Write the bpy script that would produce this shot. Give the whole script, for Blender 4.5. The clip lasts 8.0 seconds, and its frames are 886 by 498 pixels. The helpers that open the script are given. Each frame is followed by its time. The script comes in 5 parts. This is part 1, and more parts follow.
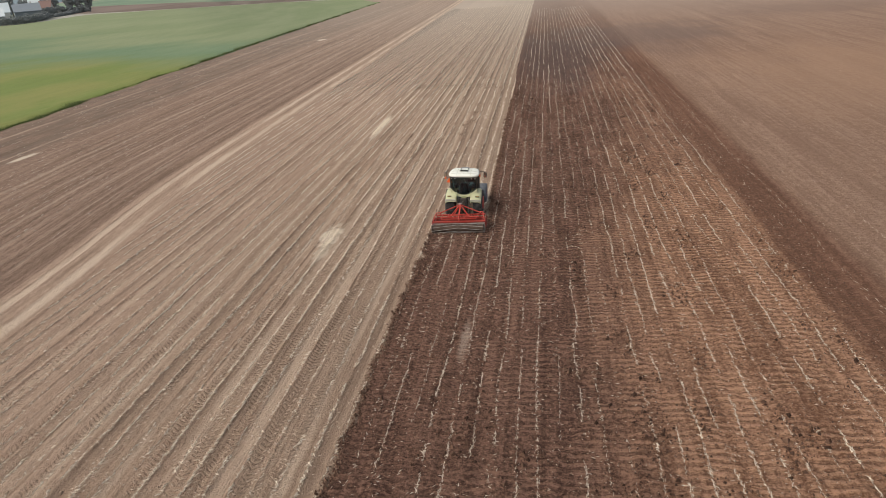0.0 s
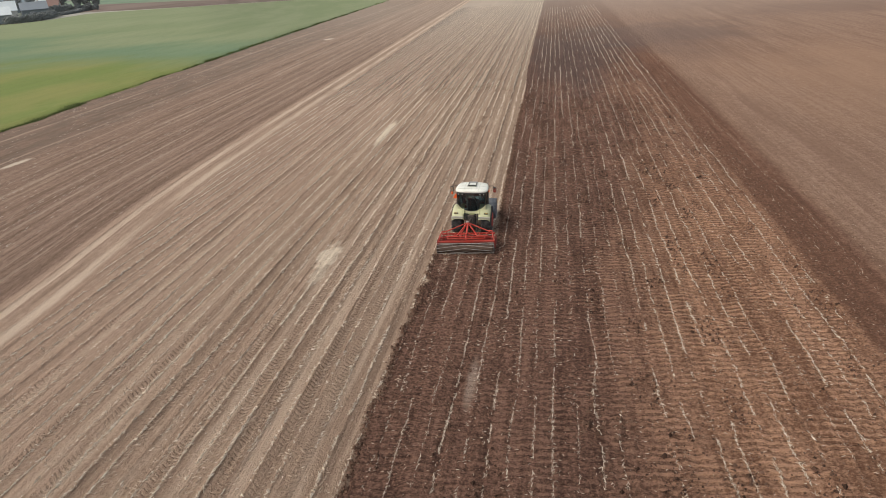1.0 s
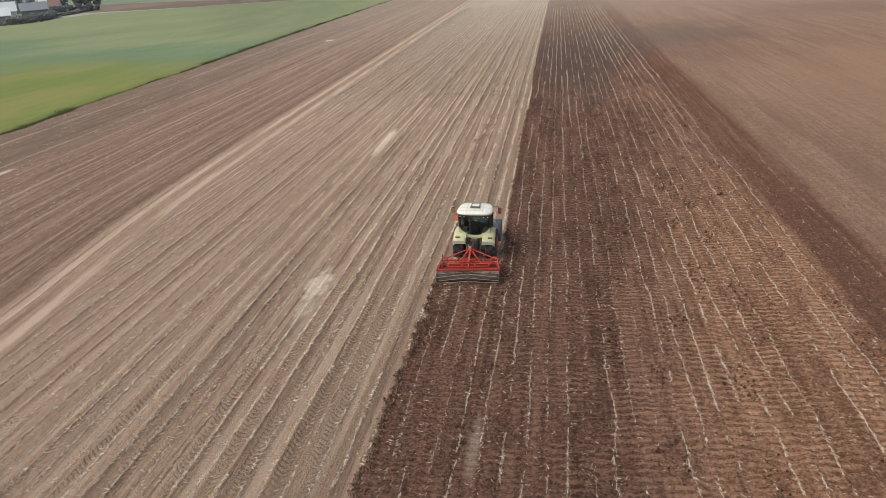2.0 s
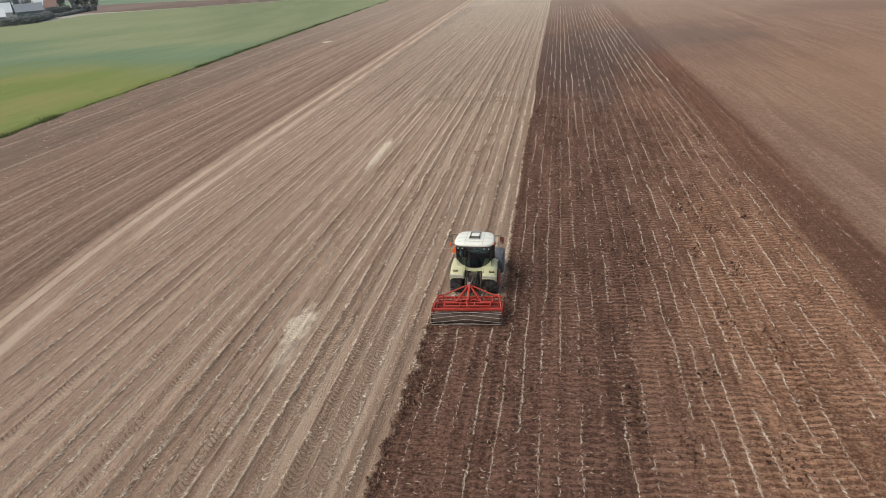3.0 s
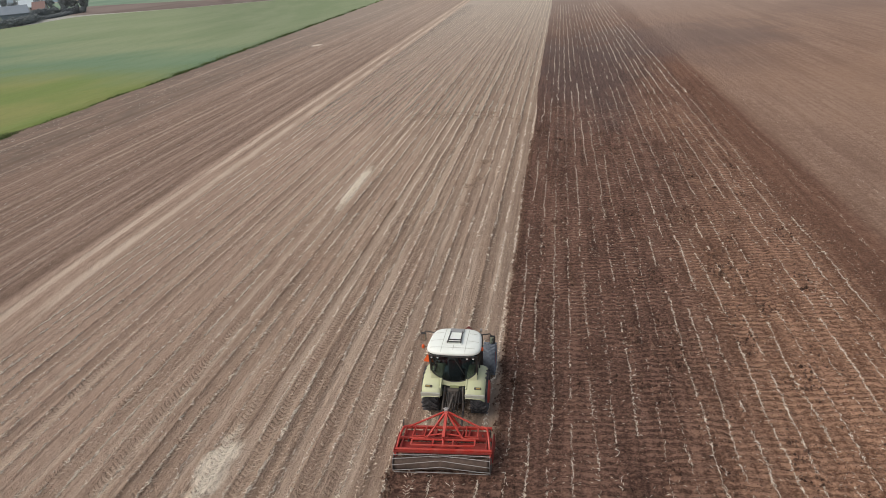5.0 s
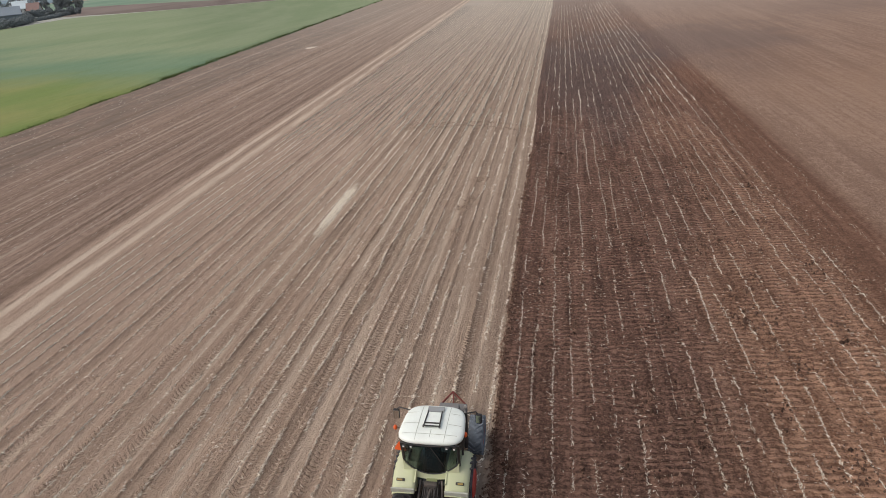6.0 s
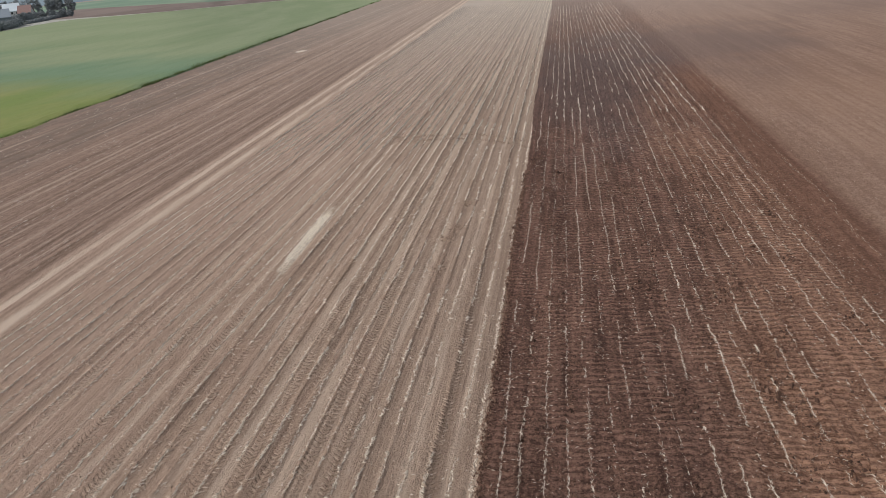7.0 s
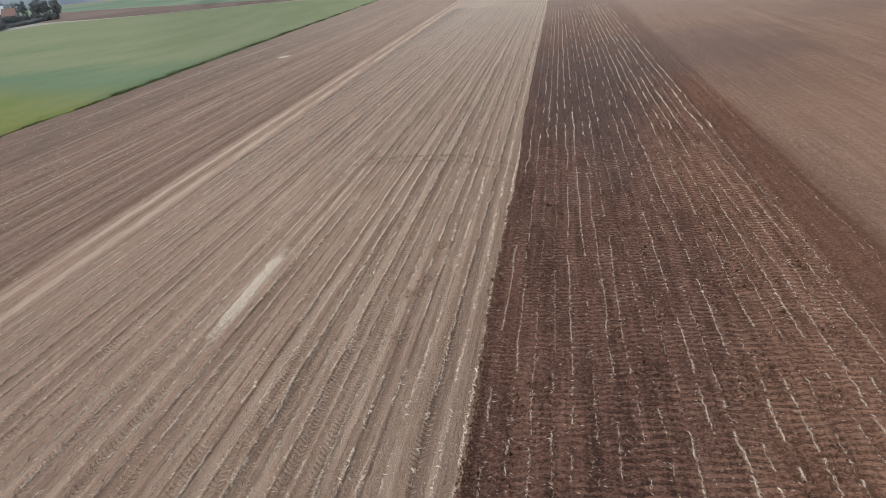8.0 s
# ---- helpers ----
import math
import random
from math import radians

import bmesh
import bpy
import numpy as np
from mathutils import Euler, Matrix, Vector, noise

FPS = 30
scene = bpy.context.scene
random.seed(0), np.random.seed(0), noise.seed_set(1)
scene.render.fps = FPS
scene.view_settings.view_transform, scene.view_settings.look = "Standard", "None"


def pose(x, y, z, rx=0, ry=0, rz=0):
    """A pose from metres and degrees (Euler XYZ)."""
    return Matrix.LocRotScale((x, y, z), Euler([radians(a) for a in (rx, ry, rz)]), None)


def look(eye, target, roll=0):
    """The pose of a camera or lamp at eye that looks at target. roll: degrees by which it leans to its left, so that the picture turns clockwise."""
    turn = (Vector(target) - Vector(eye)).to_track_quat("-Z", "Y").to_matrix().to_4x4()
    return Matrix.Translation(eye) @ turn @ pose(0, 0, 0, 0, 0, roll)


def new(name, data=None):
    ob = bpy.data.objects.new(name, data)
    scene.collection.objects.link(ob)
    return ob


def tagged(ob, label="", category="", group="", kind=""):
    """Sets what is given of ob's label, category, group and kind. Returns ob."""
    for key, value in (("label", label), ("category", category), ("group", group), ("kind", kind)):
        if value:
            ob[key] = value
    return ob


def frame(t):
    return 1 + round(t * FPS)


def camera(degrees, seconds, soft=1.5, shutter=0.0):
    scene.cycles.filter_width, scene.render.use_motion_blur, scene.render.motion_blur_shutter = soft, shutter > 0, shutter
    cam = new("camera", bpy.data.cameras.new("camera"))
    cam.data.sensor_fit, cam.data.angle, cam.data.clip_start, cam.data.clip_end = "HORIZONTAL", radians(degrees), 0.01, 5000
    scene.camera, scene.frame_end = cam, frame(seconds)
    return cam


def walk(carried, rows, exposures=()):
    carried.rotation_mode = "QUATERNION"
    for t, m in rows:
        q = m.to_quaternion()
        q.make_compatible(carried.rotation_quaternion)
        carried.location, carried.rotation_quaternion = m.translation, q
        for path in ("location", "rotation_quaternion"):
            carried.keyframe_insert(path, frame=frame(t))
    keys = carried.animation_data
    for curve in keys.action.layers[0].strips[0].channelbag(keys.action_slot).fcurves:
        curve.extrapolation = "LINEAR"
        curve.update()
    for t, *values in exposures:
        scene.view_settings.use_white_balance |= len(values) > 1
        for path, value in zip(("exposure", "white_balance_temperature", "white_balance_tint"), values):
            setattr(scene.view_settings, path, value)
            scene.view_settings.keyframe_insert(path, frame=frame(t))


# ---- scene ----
cam = camera(65.0, 8.0, soft=0.65)
# seconds, x, y, z, yaw, pitch, roll; the tractor's line is x = 0.1, its roller stands at y = 0
ROWS = [
    (0.0, 5.897, -41.702, 15.627, 7.75, -22.00, 4.35),
    (0.5, 5.720, -40.010, 15.679, 8.17, -22.06, 4.35),
    (1.0, 5.558, -38.240, 15.734, 8.47, -22.11, 4.35),
    (1.5, 5.391, -36.368, 15.799, 8.72, -22.13, 4.37),
    (3.0, 4.840, -29.797, 16.002, 8.88, -22.27, 4.70),
    (3.5, 4.721, -27.342, 16.089, 8.96, -22.34, 4.85),
    (4.0, 4.639, -24.775, 16.163, 8.96, -22.40, 5.00),
    (4.5, 4.591, -22.111, 16.207, 8.93, -22.48, 5.15),
    (6.0, 4.616, -14.271, 16.165, 9.03, -22.55, 5.32),
    (6.5, 4.712, -11.650, 16.106, 9.09, -22.55, 5.46),
    (7.0, 4.879, -8.217, 16.041, 9.04, -22.56, 5.57),
    (7.5, 5.114, -4.376, 15.975, 8.92, -22.57, 5.67),
    (8.0, 5.381, -0.407, 15.927, 8.80, -22.55, 5.77),
]
walk(cam, [(t, pose(x, y, z, 90 + pitch, roll, yaw)) for t, x, y, z, yaw, pitch, roll in ROWS],
     [(0.0, -0.38, 7000, 9), (4.5, -0.44, 6650, 9), (8.0, -0.50, 6400, 10)])

# ---- light: a hazy bright sky with a soft sun from the left ----
SUN_ELEVATION, SUN_AZIMUTH = 46.0, -118.0
world = bpy.data.worlds.new("world")
scene.world = world
world.use_nodes = True
wn = world.node_tree
sky = wn.nodes.new("ShaderNodeTexSky")
sky.sky_type = 'NISHITA'
sky.sun_disc = False
sky.sun_elevation = radians(SUN_ELEVATION)
sky.sun_rotation = radians(SUN_AZIMUTH)
sky.dust_density = 4.0
sky.air_density = 1.0
sky.ozone_density = 1.0
background = wn.nodes["Background"]
background.inputs["Strength"].default_value = 0.222
haze = wn.nodes.new("ShaderNodeHueSaturation")
haze.inputs["Saturation"].default_value = 0.5
wn.links.new(sky.outputs[0], haze.inputs["Color"])
wn.links.new(haze.outputs[0], background.inputs["Color"])
sun_data = bpy.data.lights.new("sun", 'SUN')
sun_data.energy = 0.9
sun_data.angle = radians(65)
sun_data.color = (1.0, 0.91, 0.79)
sun = new("sun", sun_data)
az, el = radians(SUN_AZIMUTH), radians(SUN_ELEVATION)
sun_way = Vector((math.sin(az) * math.cos(el), math.cos(az) * math.cos(el), math.sin(el)))
sun.matrix_world = look(sun_way * 200, (0, 0, 0))

RNG = np.random.default_rng(7)


# ---- node helpers ----
class Mat:
    """A small builder of node materials."""

    def __init__(self, name, roughness=0.8, metallic=0.0):
        self.mat = bpy.data.materials.new(name)
        self.mat.use_nodes = True
        self.nt = self.mat.node_tree
        self.bsdf = self.nt.nodes["Principled BSDF"]
        self.bsdf.inputs["Roughness"].default_value = roughness
        self.bsdf.inputs["Metallic"].default_value = metallic
        self.geo = self.nt.nodes.new("ShaderNodeNewGeometry")
        self.tex = self.nt.nodes.new("ShaderNodeTexCoord")
        self.vector = None

    def put(self, value, socket):
        if isinstance(value, bpy.types.NodeSocket):
            self.nt.links.new(value, socket)
        elif isinstance(value, tuple) and len(value) == 3 and socket.type == 'RGBA':
            socket.default_value = (*value, 1)
        else:
            socket.default_value = value

    def math(self, op, a, b=0.0, c=0.0, clamp=False):
        n = self.nt.nodes.new("ShaderNodeMath")
        n.operation = op
        n.use_clamp = clamp
        for v, s in zip((a, b, c), n.inputs):
            self.put(v, s)
        return n.outputs[0]

    def xyz(self, world_space=True):
        n = self.nt.nodes.new("ShaderNodeSeparateXYZ")
        self.nt.links.new(self.geo.outputs["Position"] if world_space else self.tex.outputs["Object"], n.inputs[0])
        return n.outputs

    def scaled(self, scale, world_space=True):
        n = self.nt.nodes.new("ShaderNodeVectorMath")
        n.operation = 'MULTIPLY'
        place = self.geo.outputs["Position"] if world_space else self.tex.outputs["Object"]
        self.nt.links.new(self.vector if self.vector and world_space else place, n.inputs[0])
        n.inputs[1].default_value = scale
        return n.outputs[0]

    def noise(self, scale, detail=3.0, rough=0.55, world_space=True, distortion=0.0):
        n = self.nt.nodes.new("ShaderNodeTexNoise")
        n.inputs["Scale"].default_value = 1.0
        n.inputs["Detail"].default_value = detail
        n.inputs["Roughness"].default_value = rough
        n.inputs["Distortion"].default_value = distortion
        self.nt.links.new(self.scaled(scale if isinstance(scale, tuple) else (scale,) * 3, world_space), n.inputs["Vector"])
        return n.outputs["Fac"]

    def ramp(self, value, lo, hi, a=0.0, b=1.0):
        n = self.nt.nodes.new("ShaderNodeMapRange")
        n.interpolation_type = 'SMOOTHSTEP'
        for v, s in zip((value, lo, hi, a, b), n.inputs):
            self.put(v, s)
        return n.outputs[0]

    def mix(self, fac, a, b, blend='MIX'):
        n = self.nt.nodes.new("ShaderNodeMix")
        n.data_type = 'RGBA'
        n.blend_type = blend
        self.put(fac, n.inputs[0])
        self.put(a, n.inputs[6])
        self.put(b, n.inputs[7])
        return n.outputs[2]

    def matt(self):
        self.bsdf.inputs["Specular IOR Level"].default_value = 0.08

    def follow(self, x, y):
        """Let the textures run along other coordinates."""
        n = self.nt.nodes.new("ShaderNodeCombineXYZ")
        self.put(x, n.inputs[0])
        self.put(y, n.inputs[1])
        self.vector = n.outputs[0]

    def bump(self, height, strength=0.5, distance=0.02):
        n = self.nt.nodes.new("ShaderNodeBump")
        n.inputs["Strength"].default_value = strength
        n.inputs["Distance"].default_value = distance
        self.put(height, n.inputs["Height"])
        self.nt.links.new(n.outputs[0], self.bsdf.inputs["Normal"])

    def done(self, colour=None, rough=None):
        if colour is not None:
            self.put(colour, self.bsdf.inputs["Base Color"])
        if rough is not None:
            self.put(rough, self.bsdf.inputs["Roughness"])
        return self.mat


def painted(name, colour, dusty, rough=0.4, dust=0.35, metallic=0.0, scale=3.0):
    """Paint with dust lying on it in clouds and fine specks."""
    m = Mat(name, rough, metallic)
    clouds = m.ramp(m.noise(scale, 4, world_space=False), 0.35, 0.75)
    specks = m.ramp(m.noise(scale * 14, 3, world_space=False), 0.4, 0.75)
    amount = m.math('MULTIPLY', m.math('ADD', m.math('MULTIPLY', clouds, 0.7), m.math('MULTIPLY', specks, 0.3)), dust)
    m.bump(specks, 0.08, 0.004)
    return m.done(m.mix(amount, colour, dusty), m.math('ADD', rough, m.math('MULTIPLY', amount, 0.5), clamp=True))


DUST = (0.33, 0.25, 0.19)

# ---- soils ----
# wheel tracks: x and half width; those of the headland count in its own skewed x
PALE_TRACKS = ((-18.9, 0.2), (-16.9, 0.25), (-14.9, 0.24), (-12.9, 0.22), (-11.9, 0.25), (-9.4, 0.22), (-7.45, 0.32), (-5.3, 0.34), (-3.15, 0.25),
               (-0.9, 0.24), (0.62, 0.2), (1.42, 0.16))
DARK_TRACKS = ((-20.3, 0.25), (-17.9, 0.22), (-13.6, 0.22), (-10.9, 0.3), (-6.1, 0.16), (-4.5, 0.2), (-2.3, 0.25), (0.1, 0.2))
LEFT_PALE = ((-25.7, 0.34), (-23.75, 0.4))
LEFT_THIN = ((-28.9, 0.1), (-30.2, 0.12), (-32.2, 0.16), (-34.15, 0.18), (-36.5, 0.12), (-39.8, 0.2), (-41.2, 0.24), (-46.0, 0.15), (-50.2, 0.16), (-59.2, 0.3))
LEFT_DARK = ((-27.3, 0.55), (-24.7, 0.25), (-29.6, 0.22), (-33.2, 0.2), (-35.3, 0.25), (-37.6, 0.3), (-40.5, 0.25), (-43.2, 0.4), (-52.4, 0.6), (-55.5, 0.4))
LUG_BANDS = (-17.1, -14.2, -12.1, -10.3, -8.3, -6.9, -5.9, -4.55, -3.5, -0.05)
HEADLAND = -22.8
ROW, ROW_AT = 0.785, 1.40


def bend(y):
    """How far the headland's tracks swing to the left along the field."""
    y = np.asarray(y, float)
    return 1.5 * np.tanh((y - 2.0) / 14.0) + 0.03 * y


def stubble_soil():
    m = Mat("stubble_soil", 0.95)
    m.matt()
    x, y, _ = m.xyz()
    swing = m.math('MULTIPLY_ADD', m.math('TANH', m.math('DIVIDE', m.math('SUBTRACT', y, 2.0), 14.0)), 1.5, m.math('MULTIPLY', y, 0.03))
    skewed = m.math('ADD', x, swing)
    left = m.ramp(skewed, HEADLAND - 0.15, HEADLAND + 0.15, 1.0, 0.0)
    along_x = m.math('ADD', x, m.math('MULTIPLY', left, swing))
    m.follow(along_x, y)
    broad = m.noise((0.55, 0.012, 1), 3)
    fine = m.noise((3.4, 0.05, 1), 3, 0.65)
    thin = m.noise((9.0, 0.16, 1), 2, 0.6)
    grain = m.noise((11, 7, 9), 4, 0.7)
    cloud = m.noise((0.06, 0.03, 1), 3)
    value = m.math('ADD', m.math('MULTIPLY', broad, 0.3), m.math('MULTIPLY', fine, 0.45))
    value = m.math('ADD', value, m.math('MULTIPLY', thin, 0.25))
    value = m.math('ADD', value, m.math('MULTIPLY', m.math('SUBTRACT', grain, 0.5), 0.5))
    lumps = m.noise((3.0, 1.3, 1), 4, 0.75)
    value = m.math('ADD', value, m.math('MULTIPLY', m.math('SUBTRACT', lumps, 0.5), m.math('MULTIPLY_ADD', left, 0.2, 0.3)))
    c = m.mix(m.ramp(value, 0.33, 0.67), (0.25, 0.17, 0.123), (0.555, 0.415, 0.312))
    phase = m.math('FRACT', m.math('DIVIDE', m.math('ADD', m.math('SUBTRACT', along_x, ROW_AT - 100 * ROW), m.math('MULTIPLY', m.noise((0.4, 0.3, 1), 2), 0.12)), ROW))
    # shadow line beside each straw row, painted as a darker stripe
    row_shade = m.math('MULTIPLY', m.ramp(phase, 0.04, 0.1), m.ramp(phase, 0.15, 0.28, 1.0, 0.0))
    row_shade = m.math('MULTIPLY', row_shade, m.ramp(m.noise((1.3, 0.06, 1), 3), 0.36, 0.58, 0.15, 0.75))
    c = m.mix(row_shade, c, (0.165, 0.113, 0.082))
    c = m.mix(m.ramp(cloud, 0.45, 0.68, 0.0, 0.45), c, (0.335, 0.23, 0.167))
    c = m.mix(m.ramp(m.noise((0.5, 0.1, 1), 4, 0.65), 0.47, 0.68, 0.0, 0.42), c, (0.42, 0.282, 0.208))
    # redder, drier soil away from the trodden lanes by the worked edge
    c = m.mix(m.ramp(along_x, -20.0, -6.0, 0.45, 0.0), c, (0.52, 0.372, 0.288))
    c = m.mix(m.ramp(along_x, -8.0, -1.5, 0.0, 0.38), c, (0.30, 0.217, 0.165))
    wander = m.math('MULTIPLY', m.math('SUBTRACT', m.noise((0.3, 0.35, 1), 3), 0.5), 0.4)
    xw = m.math('ADD', along_x, wander)
    brown = m.ramp(xw, -26.9, -26.3, 1.0, 0.0)
    c = m.mix(m.math('MULTIPLY', brown, 0.8), c, m.mix(m.ramp(value, 0.34, 0.64), (0.175, 0.115, 0.087), (0.365, 0.252, 0.193)))
    # greyer, clotted ground towards the crop
    clotted = m.math('MULTIPLY', m.ramp(xw, -50.5, -46.5, 1.0, 0.0), m.ramp(m.noise((0.45, 0.16, 1), 4, 0.7), 0.36, 0.62, 0.25, 0.8))
    c = m.mix(clotted, c, (0.20, 0.153, 0.122))
    for tracks, colour, strength in ((PALE_TRACKS, (0.56, 0.43, 0.33), 0.75), (DARK_TRACKS, (0.19, 0.13, 0.095), 0.36),
                                     (LEFT_PALE, (0.67, 0.535, 0.42), 0.95), (LEFT_THIN, (0.50, 0.385, 0.295), 0.75), (LEFT_DARK, (0.155, 0.103, 0.072), 0.5)):
        total = 0.0
        for at, half in tracks:
            near = m.ramp(m.math('ABSOLUTE', m.math('SUBTRACT', xw, at)), half * 0.45, half * 1.35, 1.0, 0.0)
            total = m.math('MAXIMUM', near, total)
        worn = m.ramp(m.noise((0.8, 0.07, 1), 3), 0.28, 0.6)
        zone = left if tracks in (LEFT_PALE, LEFT_THIN, LEFT_DARK) else m.math('SUBTRACT', 1.0, left)
        c = m.mix(m.math('MULTIPLY', m.math('MULTIPLY', total, zone), m.math('MULTIPLY', worn, strength)), c, colour)

    # wheel bands pressed into slanting bars, the shade of their pits painted darker
    open_field = m.math('SUBTRACT', 1.0, left)
    lugs = 0.0
    for at in LUG_BANDS:
        off = m.math('ABSOLUTE', m.math('SUBTRACT', xw, at))
        beat = m.math('SINE', m.math('MULTIPLY', m.math('ADD', m.math('MULTIPLY_ADD', off, -0.75, y), m.math('MULTIPLY', lumps, 0.28)), 2 * math.pi / 0.25))
        band = m.ramp(off, 0.2, 0.32, 1.0, 0.0)
        lugs = m.math('ADD', m.math('MULTIPLY', m.ramp(beat, -0.2, 0.75), band), lugs)
    lugs = m.math('MULTIPLY', lugs, m.math('MULTIPLY', open_field, m.ramp(m.noise((0.9, 0.18, 1), 3), 0.36, 0.56)))
    c = m.mix(m.math('MULTIPLY', lugs, 0.27), c, (0.20, 0.138, 0.102))

    def spill(cx, cy, half_x, half_y, c, strength, ragged, square=2.0, core=0.45):
        dx = m.math('DIVIDE', m.math('SUBTRACT', x, cx), half_x)
        dy = m.math('DIVIDE', m.math('SUBTRACT', y, cy), half_y)
        r = m.math('ADD', m.math('POWER', m.math('ABSOLUTE', dx), square), m.math('POWER', m.math('ABSOLUTE', dy), square))
        r = m.math('POWER', r, 1.0 / square)
        r = m.math('ADD', r, m.math('MULTIPLY', m.math('SUBTRACT', m.noise((1.6, 0.9, 1), 4, 0.65), 0.5), ragged))
        return m.mix(m.ramp(r, core, 1.0, strength, 0.0), c, (0.84, 0.74, 0.60))

    c = spill(-8.3, -0.9, 0.75, 2.4, c, 0.85, 1.6)
    c = spill(-8.1, -3.4, 0.5, 2.6, c, 0.5, 1.5)
    c = spill(m.math('MULTIPLY_ADD', y, -0.03, -11.3), 32.4, 0.44, 6.4, c, 1.0, 0.6, 4.0, 0.62)
    c = spill(-50.5, 25.0, 0.8, 3.0, c, 0.7, 1.0)
    c = spill(-54.0, 147.0, 1.5, 3.0, c, 0.8, 1.0)
    # distance haze painted in: the open field pales along y, the headland less
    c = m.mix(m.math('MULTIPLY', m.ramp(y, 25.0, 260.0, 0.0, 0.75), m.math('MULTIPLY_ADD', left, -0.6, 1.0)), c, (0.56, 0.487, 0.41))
    height = m.math('ADD', m.math('MULTIPLY', grain, 0.9), m.math('MULTIPLY', m.noise((34, 26, 26), 3), 0.4))
    height = m.math('ADD', height, m.math('MULTIPLY', thin, 0.5))
    height = m.math('ADD', height, m.math('MULTIPLY', lumps, 0.5))
    height = m.math('SUBTRACT', height, m.math('MULTIPLY', lugs, 0.32))
    m.bump(height, 1.0, 0.15)
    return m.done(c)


def worked_soil():
    m = Mat("worked_soil", 0.95)
    m.matt()
    x, y, _ = m.xyz()
    broad = m.noise((0.33, 0.03, 1), 3)
    wet = m.noise((0.05, 0.022, 1), 3)
    grain = m.noise((8, 9, 8), 5, 0.75)
    lumps = m.noise((3.5, 4.5, 3), 3, 0.6)
    streak = m.noise((2.6, 0.07, 1), 3, 0.6)
    # marks of the cage roller: bars across the rows, set off from swath to swath
    swath = m.math('FLOOR', m.math('DIVIDE', m.math('ADD', x, m.math('MULTIPLY', m.noise((0.5, 0.5, 1), 2), 0.35)), 1.57))
    shift = m.math('FRACT', m.math('MULTIPLY', m.math('SINE', m.math('MULTIPLY', swath, 12.9898)), 43758.5))
    lean = m.math('MULTIPLY', m.math('SUBTRACT', shift, 0.5), m.math('MULTIPLY', x, 0.12))
    waver = m.math('MULTIPLY', m.math('SUBTRACT', m.noise((0.8, 0.8, 1), 3), 0.5), 0.55)
    beat = m.math('ADD', m.math('ADD', y, m.math('MULTIPLY', shift, 0.38)), m.math('ADD', lean, waver))
    beat = m.math('SINE', m.math('MULTIPLY', beat, 2 * math.pi / 0.385))
    ripple = m.ramp(beat, -0.7, 0.9)
    wander = m.math('MULTIPLY', m.math('SUBTRACT', m.noise((0.18, 0.09, 1), 4), 0.5), 3.0)
    xw = m.math('ADD', x, wander)
    xe = m.math('ADD', x, m.math('MULTIPLY', wander, 0.3))
    rolled = m.math('MULTIPLY', ripple, m.ramp(m.noise((0.7, 0.35, 1), 4, 0.65), 0.36, 0.6))
    rolled = m.math('MULTIPLY', rolled, m.math('MULTIPLY', m.ramp(xe, 16.0, 19.5, 1.0, 0.08), m.ramp(x, 0.0, 9.0, 0.45, 1.0)))
    value = m.math('ADD', m.math('MULTIPLY', broad, 0.22), m.math('MULTIPLY', streak, 0.43))
    value = m.math('ADD', value, m.math('MULTIPLY', lumps, 0.35))
    value = m.math('ADD', value, m.math('MULTIPLY', m.math('SUBTRACT', grain, 0.5), 0.95))
    # ripple shading also goes into the colour: crests paler, troughs darker
    value = m.math('ADD', value, m.math('MULTIPLY', m.math('SUBTRACT', rolled, 0.3), 0.16))
    dark = m.mix(m.ramp(value, 0.3, 0.7), (0.075, 0.041, 0.031), (0.29, 0.166, 0.121))
    brown = m.mix(m.ramp(value, 0.3, 0.7), (0.175, 0.09, 0.056), (0.53, 0.31, 0.204))
    dry = m.math('ADD', m.ramp(xw, 5.0, 14.5), m.math('MULTIPLY', m.math('SUBTRACT', wet, 0.5), 1.1))
    dry = m.math('SUBTRACT', dry, m.ramp(y, -2.0, 34.0, 0.0, 0.62))
    moist = m.math('MULTIPLY', m.ramp(xe, 2.0, 8.0, 0.6, 0.0), m.ramp(y, -9.0, -1.0, 1.0, 0.0))
    dry = m.math('SUBTRACT', dry, moist)
    c = m.mix(m.ramp(dry, 0.0, 1.0), dark, brown)
    fine = m.math('ADD', value, m.math('MULTIPLY', m.math('SUBTRACT', m.noise((1.7, 1.1, 1), 4, 0.75), 0.5), 0.5))
    red = m.mix(m.ramp(fine, 0.32, 0.68), (0.15, 0.08, 0.054), (0.28, 0.155, 0.105))
    tan = m.mix(m.ramp(fine, 0.3, 0.7), (0.265, 0.164, 0.117), (0.44, 0.297, 0.217))
    c = m.mix(m.ramp(xe, 17.9, 18.8), c, red)
    c = m.mix(m.ramp(xe, 20.8, 22.6), c, tan)
    # long darker harrow marks on the smooth soil
    harrowed = m.math('MULTIPLY', m.ramp(m.noise((0.32, 0.013, 1), 3, 0.6), 0.5, 0.66, 0.0, 0.5), m.ramp(xe, 20.8, 22.6))
    c = m.mix(harrowed, c, (0.24, 0.148, 0.106))
    ragged = m.math('MULTIPLY', m.math('SUBTRACT', m.noise((0.09, 0.05, 1), 4, 0.6), 0.5), 1.6)
